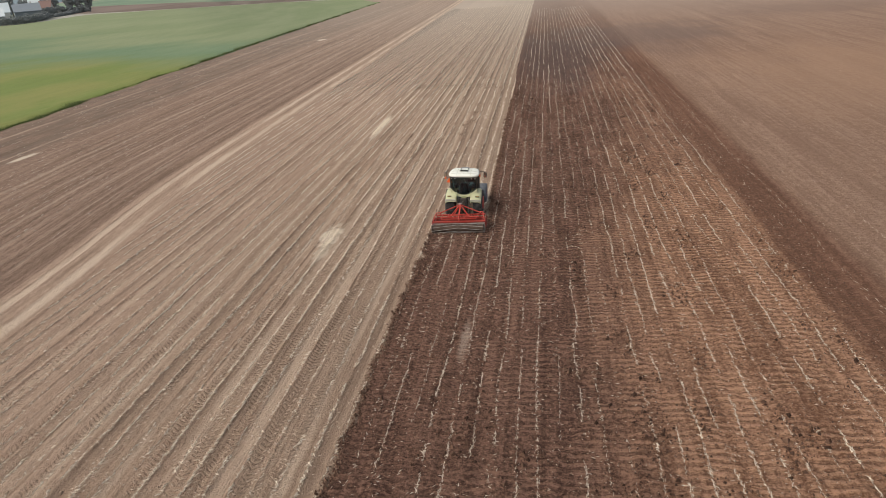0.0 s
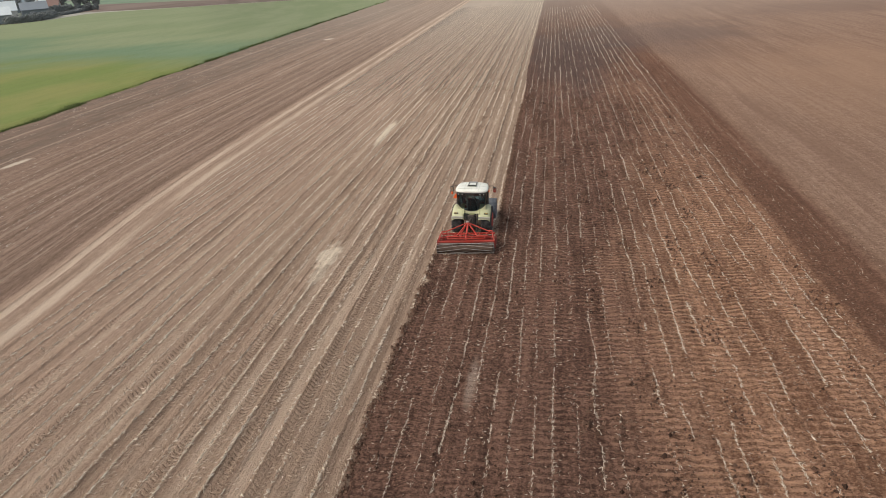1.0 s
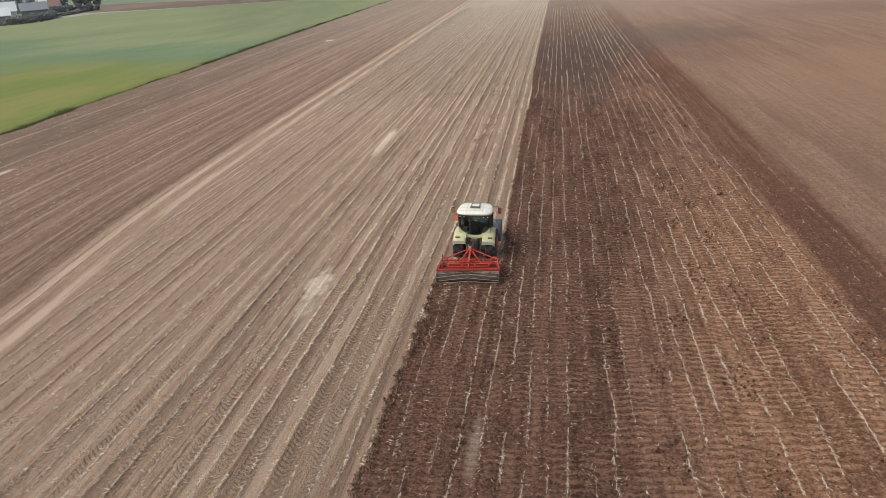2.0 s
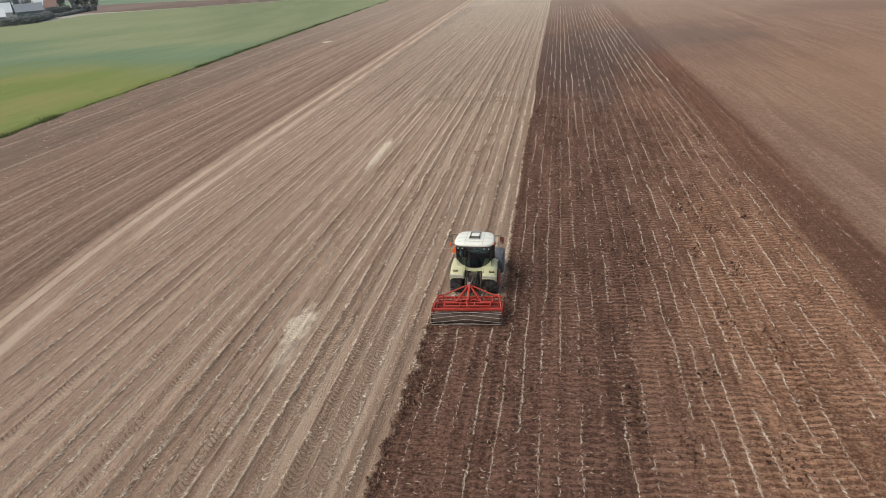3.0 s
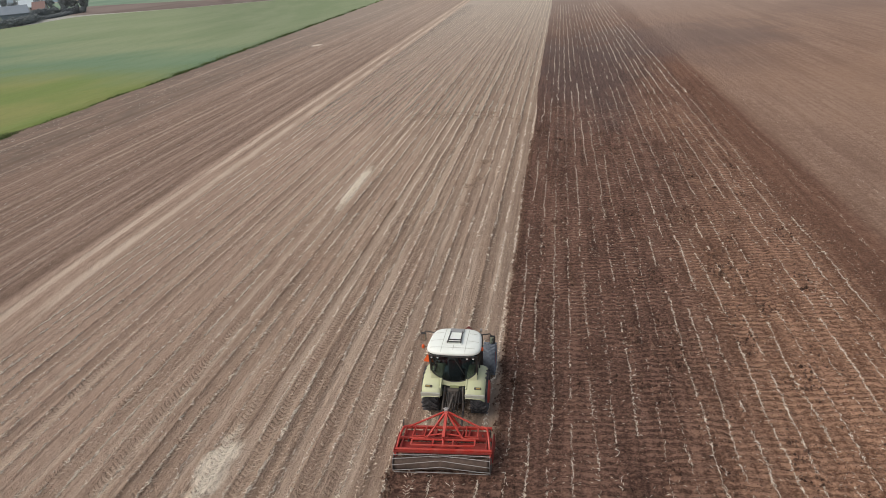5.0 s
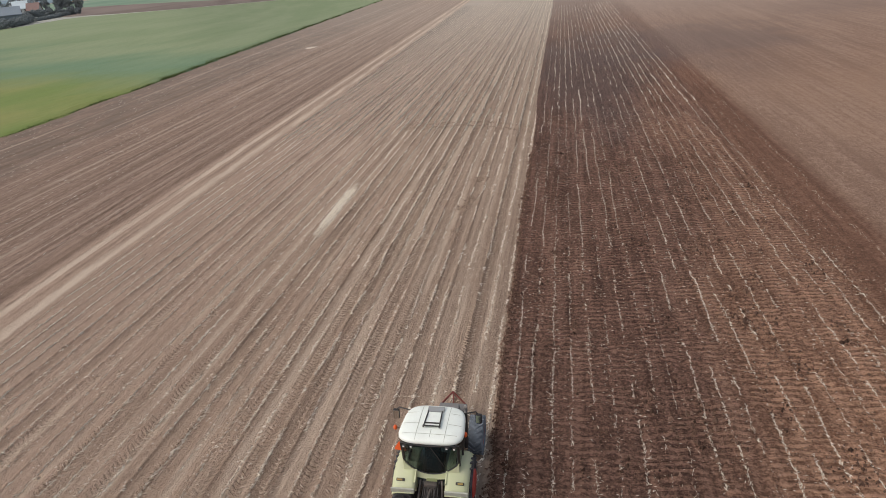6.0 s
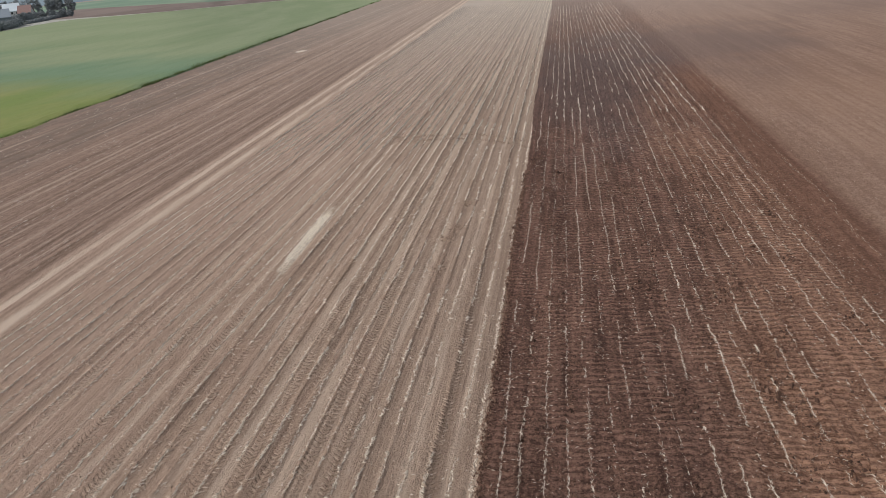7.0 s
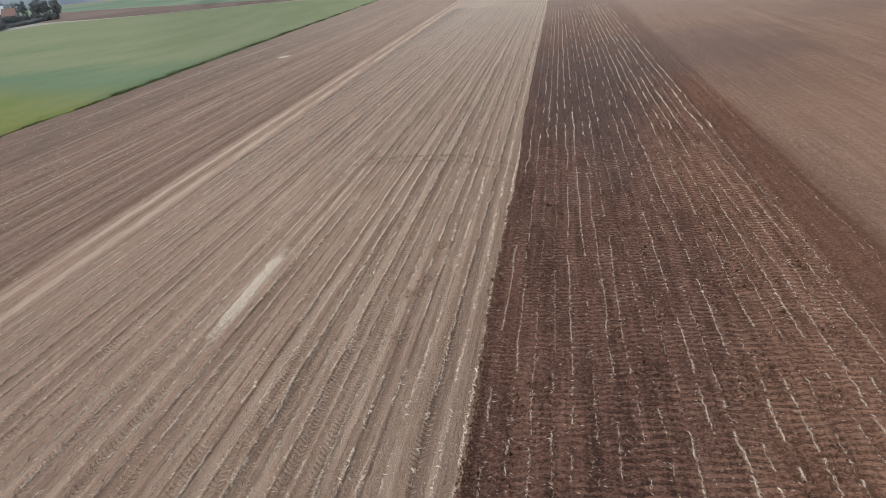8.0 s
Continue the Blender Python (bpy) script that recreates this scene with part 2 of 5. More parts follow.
    for cx, cy, half_x, half_y, colour, strength in ((24.0, 112.0, 24.0, 36.0, (0.17, 0.122, 0.108), 0.6), (8.0, 92.0, 13.0, 50.0, (0.125, 0.094, 0.086), 0.6), (46.0, 52.0, 20.0, 40.0, (0.42, 0.265, 0.178), 0.5),
                                                     (70.0, 150.0, 30.0, 22.0, (0.20, 0.125, 0.10), 0.5), (1.95, -14.0, 0.32, 2.6, (0.42, 0.32, 0.26), 0.8)):
        dx = m.math('DIVIDE', m.math('SUBTRACT', x, cx), half_x)
        dy = m.math('DIVIDE', m.math('SUBTRACT', y, cy), half_y)
        r = m.math('SQRT', m.math('ADD', m.math('MULTIPLY', dx, dx), m.math('MULTIPLY', dy, dy)))
        c = m.mix(m.ramp(m.math('ADD', r, ragged), 0.3, 1.1, strength, 0.0), c, colour)
    # haze put into the colour: far worked soil fades to pale grey-tan
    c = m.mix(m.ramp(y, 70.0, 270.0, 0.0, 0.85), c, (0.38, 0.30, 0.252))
    height = m.math('ADD', m.math('MULTIPLY', grain, 0.8), m.math('MULTIPLY', rolled, 0.7))
    height = m.math('ADD', height, m.math('MULTIPLY', lumps, 0.6))
    height = m.math('ADD', height, m.math('MULTIPLY', m.noise((30, 30, 24), 3), 0.4))
    m.bump(height, 1.0, 0.16)
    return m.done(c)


def crop_green():
    m = Mat("crop_leaves", 0.8)
    m.matt()
    x, y, _ = m.xyz()
    big = m.noise((0.02, 0.012, 1), 3)
    rows = m.noise((0.6, 0.04, 1), 3)
    grain = m.noise((2.5, 1.2, 2.5), 4, 0.65)
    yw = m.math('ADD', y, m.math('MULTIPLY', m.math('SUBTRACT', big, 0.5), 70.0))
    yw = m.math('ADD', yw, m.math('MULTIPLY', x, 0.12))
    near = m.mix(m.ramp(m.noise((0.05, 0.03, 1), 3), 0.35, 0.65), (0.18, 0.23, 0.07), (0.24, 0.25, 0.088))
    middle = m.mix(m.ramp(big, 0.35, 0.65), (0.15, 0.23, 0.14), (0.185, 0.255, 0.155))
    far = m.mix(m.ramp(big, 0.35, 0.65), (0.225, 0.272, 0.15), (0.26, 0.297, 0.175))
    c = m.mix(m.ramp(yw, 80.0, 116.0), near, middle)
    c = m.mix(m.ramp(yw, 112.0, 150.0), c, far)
    c = m.mix(m.ramp(m.math('ADD', m.math('MULTIPLY', rows, 0.5), m.math('MULTIPLY', grain, 0.5)), 0.4, 0.7, 0.0, 0.2), c, (0.09, 0.135, 0.045))
    m.bump(grain, 0.5, 0.12)
    return m.done(c)


def plain_field(name, a, b, scale):
    m = Mat(name, 0.9)
    m.matt()
    v = m.noise(scale, 4, 0.6)
    m.bump(m.noise(1.5, 3), 0.5, 0.1)
    return m.done(m.mix(m.ramp(v, 0.35, 0.65), a, b))


def island_varied(name, a, b, rough=0.85, grain_scale=30.0):
    """Colour varies from piece to piece of one joined mesh."""
    m = Mat(name, rough)
    m.matt()
    v = m.geo.outputs["Random Per Island"]
    c = m.mix(v, a, b)
    c = m.mix(m.ramp(m.noise(grain_scale, 3), 0.4, 0.7, 0.0, 0.3), c, tuple(0.6 * k for k in a))
    return m.done(c)


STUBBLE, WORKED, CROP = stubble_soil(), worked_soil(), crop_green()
STRAW = island_varied("dry_straw", (0.46, 0.375, 0.29), (0.92, 0.84, 0.71))
STRAW_DULL = island_varied("dull_straw", (0.56, 0.465, 0.365), (0.95, 0.86, 0.73))
STRAW_TAN = island_varied("soiled_straw", (0.38, 0.28, 0.21), (0.76, 0.63, 0.50))
CLOD_DARK = island_varied("damp_clods", (0.08, 0.047, 0.034), (0.27, 0.165, 0.12))
CLOD_WET = island_varied("moist_clods", (0.045, 0.026, 0.019), (0.17, 0.1, 0.072))
CLOD_PALE = island_varied("dry_clods", (0.30, 0.22, 0.165), (0.58, 0.46, 0.36))
TURNED = island_varied("turned_soil", (0.22, 0.155, 0.115), (0.42, 0.31, 0.235))
GRASS = island_varied("verge_grass", (0.095, 0.13, 0.05), (0.175, 0.215, 0.085))
# leaf colour lightened and greyed to carry the distance haze
HAZED_LEAVES = island_varied("hazed_tree_leaves", (0.20, 0.222, 0.228), (0.34, 0.36, 0.36))


# ---- mesh helpers ----
def mesh_object(name, verts, faces, mats, parent=None, label="", slots=None, smooth=False):
    me = bpy.data.meshes.new(name)
    me.from_pydata(verts, [], faces)
    for k in mats:
        me.materials.append(k)
    if slots is not None:
        me.polygons.foreach_set("material_index", slots)
    if smooth:
        me.polygons.foreach_set("use_smooth", [True] * len(me.polygons))
    me.update()
    ob = new(name, me)
    if parent is not None:
        ob.parent = parent
    if label:
        ob["label"] = label
    return ob


def part(name, bm, material, parent, label="", smooth=False):
    """Link a bmesh as one mesh object under a thing or a part."""
    bmesh.ops.recalc_face_normals(bm, faces=bm.faces)
    me = bpy.data.meshes.new(name)
    bm.to_mesh(me)
    bm.free()
    me.materials.append(material)
    if smooth:
        me.polygons.foreach_set("use_smooth", [True] * len(me.polygons))
    ob = new(name, me)
    ob.parent = parent
    if label:
        ob["label"] = label
    return ob


def smooth_line(at, step, seed, amplitude=1.0):
    """Smoothed random values along a line, interpolated between points a step apart."""
    rng = np.random.default_rng(seed)
    values = rng.normal(0, amplitude, 4001)
    k = np.asarray(at, float) / step + 2000.0
    i = np.clip(np.floor(k).astype(int), 0, 3999)
    f = np.clip(k - i, 0, 1)
    f = f * f * (3 - 2 * f)
    return values[i] * (1 - f) + values[i + 1] * f


def smooth_field(x, y, step_x, step_y, seed, amplitude=1.0):
    """The same over a plane."""
    rng = np.random.default_rng(seed)
    values = rng.normal(0, amplitude, (512, 512))
    a, b = np.asarray(x, float) / step_x, np.asarray(y, float) / step_y
    i, j = np.floor(a).astype(int), np.floor(b).astype(int)
    f, g = a - i, b - j
    f, g = f * f * (3 - 2 * f), g * g * (3 - 2 * g)
    i, j, i1, j1 = i % 512, j % 512, (i + 1) % 512, (j + 1) % 512
    return (values[i, j] * (1 - f) + values[i1, j] * f) * (1 - g) + (values[i, j1] * (1 - f) + values[i1, j1] * f) * g


# the land rises gently towards the farm: beyond some 100 m it lies nearer and higher than a plain would
RISE_FROM = np.array((4.6, -24.8, 16.1))
RISE_R = np.concatenate([np.arange(0, 1200, 2.0), [9000.0]])
RISE_T = np.clip((RISE_R - 90) / 190, 0, 1)
RISE_STEP = 1 - 0.67 * RISE_T * RISE_T * (3 - 2 * RISE_T)
RISE_NEAR = np.concatenate([[0], np.cumsum(np.diff(RISE_R) * (RISE_STEP[1:] + RISE_STEP[:-1]) / 2)])


def rise(p):
    """Places on a plain, moved on to the rising land; and how much smaller they lie there."""
    d = np.asarray(p, float).reshape(-1, 3) - RISE_FROM
    r = np.maximum(np.hypot(d[:, 0], d[:, 1]), 1.0)
    w = np.clip((np.degrees(np.arctan2(-d[:, 0], d[:, 1])) - 14) / 15, 0, 1) * np.clip((150 - np.degrees(np.arctan2(-d[:, 0], d[:, 1]))) / 40, 0, 1)
    w = w * w * (3 - 2 * w)
    k = 1 - w + w * np.interp(r, RISE_R, RISE_NEAR) / r
    return RISE_FROM + d * k[:, None], k


def worked_edge(y):
    """The x at which the loosened soil begins, along the field."""
    y = np.asarray(y, float)
    wave = smooth_line(y, 0.9, 3, 0.09) + smooth_line(y, 0.3, 4, 0.06)
    return np.where(y > -0.35, 1.56 + 0.2 * np.exp(-((y - 2) / 8) ** 2) + 0.16 * np.exp(-((y - 22) / 7) ** 2) - 0.5 * np.clip((y - 25) / 65, 0, 1) + 0.22 * wave, -1.7 + wave) + smooth_line(y, 14.0, 5, 0.10)


def relief(x, y):
    """Height of the soil: ridges along the rows, wheel tracks, loosened ground to the right."""
    worked = x > worked_edge(y)
    left = x + bend(y) < HEADLAND
    u = np.where(left, x + bend(y), x)
    ridges = smooth_line(u, 0.21, 11, 0.012) + smooth_line(u, 0.6, 12, 0.008)
    ridges = ridges * (0.75 + 0.35 * smooth_field(u, y, 1.2, 5.0, 13))
    row = np.exp(-(((u - ROW_AT + ROW / 2) % ROW - ROW / 2) / 0.085) ** 2) * 0.04
    sunk = np.zeros_like(x)
    for at, half in PALE_TRACKS + DARK_TRACKS + LEFT_PALE + LEFT_THIN + LEFT_DARK:
        sunk = np.maximum(sunk, np.exp(-((u - at) / half) ** 4))
    stub = ridges + row * (1 - 0.7 * sunk) - 0.028 * sunk + smooth_field(x, y, 0.16, 0.33, 14, 0.012)
    stub = np.where(left, stub * 0.8 + smooth_line(u, 1.1, 21, 0.03), stub)
    loose = smooth_field(x, y, 0.2, 0.24, 15, 0.028) + smooth_field(x, y, 0.5, 0.7, 16, 0.02) + 0.8 * ridges - 0.012
    swath = np.floor(x / 1.57)
    beat = y + 0.38 * (np.sin(swath * 7.31) * 0.5 + 0.5) + 0.2 * smooth_field(x, y, 1.3, 1.3, 17)
    loose = loose + 0.011 * np.sin(2 * math.pi * beat / 0.385) * np.clip((x - 1) / 6, 0.2, 1) * np.clip(smooth_field(x, y, 1.1, 2.2, 18) + 0.6, 0, 1)
    loose = np.where(x > 19.0, 0.4 * loose + smooth_line(x, 1.7, 22, 0.03), loose)
    return np.where(worked, loose, stub)


# ---- the ground: one sheet to the horizon ----
def spread(start, first, growth, end):
    out, step = [start], first
    while abs(out[-1] - end) > 1e-6 and (end - out[-1]) * (end - start) > 0:
        step *= growth
        nxt = out[-1] + math.copysign(step, end - start)
        out.append(nxt if (end - nxt) * (end - start) > 0 else end)
    return out


def build_ground():
    xs = spread(-31.0, 0.1, 1.06, -4500)[::-1] + list(np.arange(-30.9, 25.05, 0.1)) + spread(25.1, 0.1, 1.06, 4500)
    ys = spread(-28.0, 0.25, 1.15, -1500)[::-1] + list(np.arange(-27.87, 46.0, 0.13)) + spread(46.0, 0.13, 1.025, 4600)
    X, Y = np.meshgrid(np.array(xs), np.array(ys))
    X = X + np.where(np.abs(X) < 31, RNG.normal(0, 0.018, X.shape), 0)
    Z = relief(X, Y)
    nx, ny = len(xs), len(ys)
    verts = np.stack([X, Y, Z], -1).reshape(-1, 3)
    i = np.arange(nx * ny).reshape(ny, nx)
    quads = np.stack([i[:-1, :-1], i[:-1, 1:], i[1:, 1:], i[1:, :-1]], -1).reshape(-1, 4)
    cx, cy = verts[quads].mean(1)[:, 0], verts[quads].mean(1)[:, 1]
    slots = (cx > worked_edge(cy)).astype(np.int32)
    verts, k = rise(verts)
    verts[:, 2] -= np.clip((1 - k) * 4, 0, 0.35)
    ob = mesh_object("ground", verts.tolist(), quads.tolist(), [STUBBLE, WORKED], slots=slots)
    return tagged(ob, "dry stubble soil beside dark freshly cultivated soil", "field", kind="structure")


build_ground()


# ---- joined small pieces ----
BIT_FACES = ((0, 1, 2), (0, 2, 3), (0, 3, 1), (4, 2, 1), (4, 3, 2), (4, 1, 3))


def pieces(name, x, y, length, width, direction, material, label, category, lift=0.3, tilt=0.15):
    """Many pointed splinters lying on the soil, as one mesh."""
    n = len(x)
    z = relief(x, y) + width * lift
    ends = np.stack([np.cos(direction), np.sin(direction), RNG.normal(0, tilt, n)], -1) * (length / 2)[:, None]
    side = np.stack([-np.sin(direction), np.cos(direction), np.zeros(n)], -1) * (width / 2)[:, None]
    up = np.zeros((n, 3))
    up[:, 2] = width * 0.8
    mid = np.stack([x, y, z], -1)
    bend = side * RNG.normal(0, 1.2, n)[:, None]
    v = np.stack([mid - ends, mid + side + bend, mid - side + bend, mid + up + bend, mid + ends], 1).reshape(-1, 3)
    f = (np.array(BIT_FACES)[None] + 5 * np.arange(n)[:, None, None]).reshape(-1, 3)
    ob = mesh_object(name, rise(v)[0].tolist(), f.tolist(), [material])
    return tagged(ob, label, category, kind="stuff")


def row_points(x_lo, x_hi, y_lo, y_hi, per_metre, seed, gap=0.0, spread_x=0.05, dash=4.0):
    """Points along the crop rows; gap: how much of a row lies bare, in dashes."""
    rng = np.random.default_rng(seed)
    out = []
    for k in range(math.ceil((x_lo - ROW_AT) / ROW), math.floor((x_hi - ROW_AT) / ROW) + 1):
        strength = rng.choice((0.45, 0.8, 1.15, 1.5))
        n = int((y_hi - y_lo) * per_metre * strength)
        y = rng.uniform(y_lo, y_hi, n)
        keep = smooth_line(y, dash, seed * 100 + k) + smooth_line(y, dash / 5, seed * 100 + k + 50, 0.6) > gap
        y = y[keep]
        wander = smooth_line(y, 3.0, seed * 7 + k, 0.05) + smooth_line(y, 0.45, seed * 9 + k, 0.017) + rng.normal(0, 0.04)
        out.append(np.stack([ROW_AT + k * ROW + wander + rng.normal(0, spread_x, len(y)), y], -1))
    return np.concatenate(out)


def litter(name, p, lo, hi, thin, material, label, across=False, wobble=0.5):
    n = len(p)
    length = RNG.uniform(lo, hi, n)
    direction = RNG.uniform(0, math.pi, n) if across else math.pi / 2 + RNG.normal(0, wobble, n)
    return pieces(name, p[:, 0], p[:, 1], length, length * RNG.uniform(0.6, 1.4, n) * thin, direction, material, label, "straw")


def clear_of_tractor(p):
    return p[~((np.abs(p[:, 0] - 0.1) < 1.9) & (p[:, 1] > -0.9) & (p[:, 1] < 1.2))]


def keep_side(p, worked):
    inside = p[:, 0] > worked_edge(p[:, 1]) + (0.05 if worked else -0.05)
    return p[inside == worked]


def in_open(p):
    """Clear of the skewed headland on the left."""
    return p[p[:, 0] + bend(p[:, 1]) > HEADLAND]


def skew(p):
    return np.stack([p[:, 0] - bend(p[:, 1]), p[:, 1]], -1)


stub_near = in_open(keep_side(clear_of_tractor(row_points(-26, 2, -26, 62, 26.0, 31, -0.7, 0.03, 2.5)), False))
litter("stubble_straw", stub_near, 0.09, 0.26, 0.165, STRAW_DULL, "pale dry maize stubble lying along the rows", False, 0.6)
stub_far = in_open(keep_side(row_points(-34, 2, 55, 250, 10.0, 32, -0.9, 0.045), False))
litter("far_stubble_straw", stub_far, 0.5, 1.4, 0.045, STRAW_DULL, "pale dry stubble in rows farther out", False, 0.06)
left_rows = skew(row_points(-64, -26.5, 0, 160, 2.2, 33, 0.2, 0.10))
litter("sparse_straw", left_rows, 0.2, 0.6, 0.05, STRAW_DULL, "sparse pale straw on brown stubble ground", False, 0.12)
lines = np.concatenate([row_points(-2, 18.4, -26, 24, 26.0, 34, -0.45, 0.02, 2.4), row_points(1.6, 18.4, 24, 62, 19.0, 39, -0.8, 0.018, 5.0)])
lines = keep_side(clear_of_tractor(lines), True)
litter("cultivated_straw", lines, 0.09, 0.27, 0.085, STRAW, "bright broken straw in lines on dark soil", False, 0.42)
strewn = keep_side(clear_of_tractor(row_points(-2, 18.4, -26, 60, 5.0, 43, -0.3, 0.13, 1.5)), True)
litter("strewn_straw", strewn, 0.07, 0.22, 0.11, STRAW, "broken straw strewn beside the lines", True)
lines_far = keep_side(row_points(1.6, 18.4, 62, 215, 3.2, 35, -0.9, 0.016, 8.0), True)
litter("far_cultivated_straw", lines_far, 0.5, 1.5, 0.045, STRAW, "bright straw lines on dark soil farther out", False, 0.05)
loose_n = 6000
loose = np.stack([RNG.uniform(-2, 19.5, loose_n), RNG.uniform(-26, 60, loose_n)], -1)
litter("scattered_straw", keep_side(clear_of_tractor(loose), True), 0.06, 0.17, 0.2, STRAW_TAN, "loose scattered straw on cultivated soil", True)
loose = np.stack([RNG.uniform(-24, 2, loose_n), RNG.uniform(-26, 60, loose_n)], -1)
litter("loose_straw", in_open(keep_side(clear_of_tractor(loose), False)), 0.05, 0.15, 0.22, STRAW_DULL, "loose chaff between the stubble rows", True)
right_rows = np.concatenate([row_points(19.5, 60, -10, 140, 0.6, 36, 0.6, 0.15), row_points(18.4, 24.5, -16, 110, 2.0, 37, 0.45, 0.05), row_points(27.0, 31.0, 0, 110, 1.6, 38, 0.35, 0.08)])
line_y = RNG.uniform(-12, 120, 700)
right_rows = np.concatenate([right_rows, np.stack([20.65 + smooth_line(line_y, 6.0, 81, 0.12) + RNG.normal(0, 0.07, 700), line_y], -1)])
litter("thin_straw", right_rows, 0.15, 0.5, 0.05, STRAW_TAN, "thin straw on the smooth harrowed soil", False, 0.12)

# straw splayed by wheels: chevrons along the rows between the lanes
splayed = []
for k in range(26):
    at = ROW_AT - ROW * (k + 3)
    for side in (-1, 1):
        y = np.arange(-26, 40, 0.15) + RNG.normal(0, 0.04, len(np.arange(-26, 40, 0.15)))
        y = y[(smooth_line(y, 5.0, 400 + 2 * k) + 0.5 * smooth_line(y, 1.2, 401 + 2 * k) > (0.1 if k > 5 else 0.9))]
        splayed.append(np.stack([at + side * RNG.uniform(0.05, 0.2, len(y)), y, np.full(len(y), math.pi / 2 - side * 0.75)], -1))
splayed = np.concatenate(splayed)
splayed = splayed[splayed[:, 0] + bend(splayed[:, 1]) > HEADLAND]
n_splayed = len(splayed)
pieces("splayed_straw", splayed[:, 0], splayed[:, 1], RNG.uniform(0.12, 0.28, n_splayed), RNG.uniform(0.02, 0.045, n_splayed), splayed[:, 2] + RNG.normal(0, 0.3, n_splayed),
       STRAW_TAN, "straw splayed into chevrons by passing wheels", "straw", 0.3, 0.1)

# prints of tyre lugs: slanting bars of soil in the wheel tracks
prints = []
for at in LUG_BANDS:
    for side in (-1, 1):
        y = np.arange(-26, 48, 0.25) + RNG.normal(0, 0.035, len(np.arange(-26, 48, 0.25)))
        y = y[smooth_line(y, 7.0, int(90 + at * 3 + side)) > -0.45]
        prints.append(np.stack([at + side * 0.13 + RNG.normal(0, 0.02, len(y)), y, np.full(len(y), math.pi / 2 - side * 0.95)], -1))
prints = np.concatenate(prints)
prints = prints[(prints[:, 0] < worked_edge(prints[:, 1]) - 0.1) & (prints[:, 0] + bend(prints[:, 1]) > HEADLAND)]
n_prints = len(prints)
pieces("lug_prints", prints[:, 0], prints[:, 1], RNG.uniform(0.16, 0.32, n_prints), RNG.uniform(0.03, 0.06, n_prints), prints[:, 2] + RNG.normal(0, 0.15, n_prints),
       CLOD_PALE, "bars of dry soil pressed up by tyre lugs", "tracks", 0.15, 0.05)

clods = np.stack([RNG.uniform(-2, 20, 30000), RNG.uniform(-26, 45, 30000)], -1)
clods = keep_side(clear_of_tractor(clods), True)
size = RNG.gamma(2.0, 0.016, len(clods)) + 0.03
pieces("soil_clods", clods[:, 0], clods[:, 1], size, size * RNG.uniform(0.6, 1.0, len(clods)), RNG.uniform(0, 3.1, len(clods)), CLOD_DARK, "small dark clods of cultivated soil", "clods", 0.0)
crumbs = np.stack([RNG.uniform(-2, 18, 26000), RNG.uniform(-26, 50, 26000)], -1)
crumbs = crumbs[smooth_field(crumbs[:, 0], crumbs[:, 1], 0.8, 1.6, 57) + smooth_line(crumbs[:, 0], 0.75, 58, 0.35) > 0.75]
crumbs = keep_side(clear_of_tractor(crumbs), True)
size = RNG.gamma(2.0, 0.025, len(crumbs)) + 0.06
pieces("wet_crumbs", crumbs[:, 0], crumbs[:, 1], size, size * RNG.uniform(0.6, 1.0, len(crumbs)), RNG.uniform(0, 3.1, len(crumbs)), CLOD_WET, "darker moist crumbs lying in patches", "clods", 0.15)
clods = in_open(keep_side(np.stack([RNG.uniform(-26, 2, 14000), RNG.uniform(-26, 45, 14000)], -1), False))
size = RNG.gamma(2.0, 0.014, len(clods)) + 0.025
pieces("dry_clods", clods[:, 0], clods[:, 1], size, size * RNG.uniform(0.6, 1.0, len(clods)), RNG.uniform(0, 3.1, len(clods)), CLOD_PALE, "small dry clods between the stubble rows", "clods", 0.0)
# crumbs spilt along the worked edge
y = RNG.uniform(-26, 45, 3600)
spilt = clear_of_tractor(np.stack([worked_edge(y) + RNG.normal(0.02, 0.085, len(y)), y], -1))
size = RNG.gamma(2.0, 0.02, len(spilt)) + 0.05
pieces("edge_crumbs", spilt[:, 0], spilt[:, 1], size, size * RNG.uniform(0.6, 1.0, len(spilt)), RNG.uniform(0, 3.1, len(spilt)), CLOD_DARK, "dark crumbs spilt along the worked edge", "clods", 0.1)
# soil thrown up where a machine has turned
turn = np.concatenate([np.stack([RNG.normal(cx, 0.28, 60), RNG.normal(cy, 0.35, 60)], -1) for cx, cy in ((-2.7, 27.0), (-2.75, 31.6), (-2.3, 38.0), (-2.4, 33.4))]
                      + [np.stack([a, 58.2 - 0.07 * np.maximum(a + 7, 0) ** 2 + d + RNG.normal(0, 0.18, len(a))], -1) for d in (-0.9, 0.9) for a in [RNG.uniform(-13, 1.2, 430)]])
size = RNG.uniform(0.06, 0.18, len(turn))
pieces("turned_clods", turn[:, 0], turn[:, 1], size, size * 0.7, RNG.uniform(0, 3.1, len(turn)), TURNED, "loose clods where wheels have turned", "clods", 0.1)
heaps = np.concatenate([np.stack([RNG.normal(cx, 0.7, 26), RNG.normal(cy, 0.5, 26)], -1) for cx, cy in ((7.3, 40.0), (9.0, 38.5), (8.6, 8.0), (10.0, 6.5), (12.5, 15.0), (6.8, -17.0), (12.7, 24.0), (11.6, 23.0))])
size = RNG.uniform(0.1, 0.28, len(heaps))
pieces("large_clods", heaps[:, 0], heaps[:, 1], size, size * 0.8, RNG.uniform(0, 3.1, len(heaps)), CLOD_DARK, "larger dark clods in loose groups", "clods", 0.1)


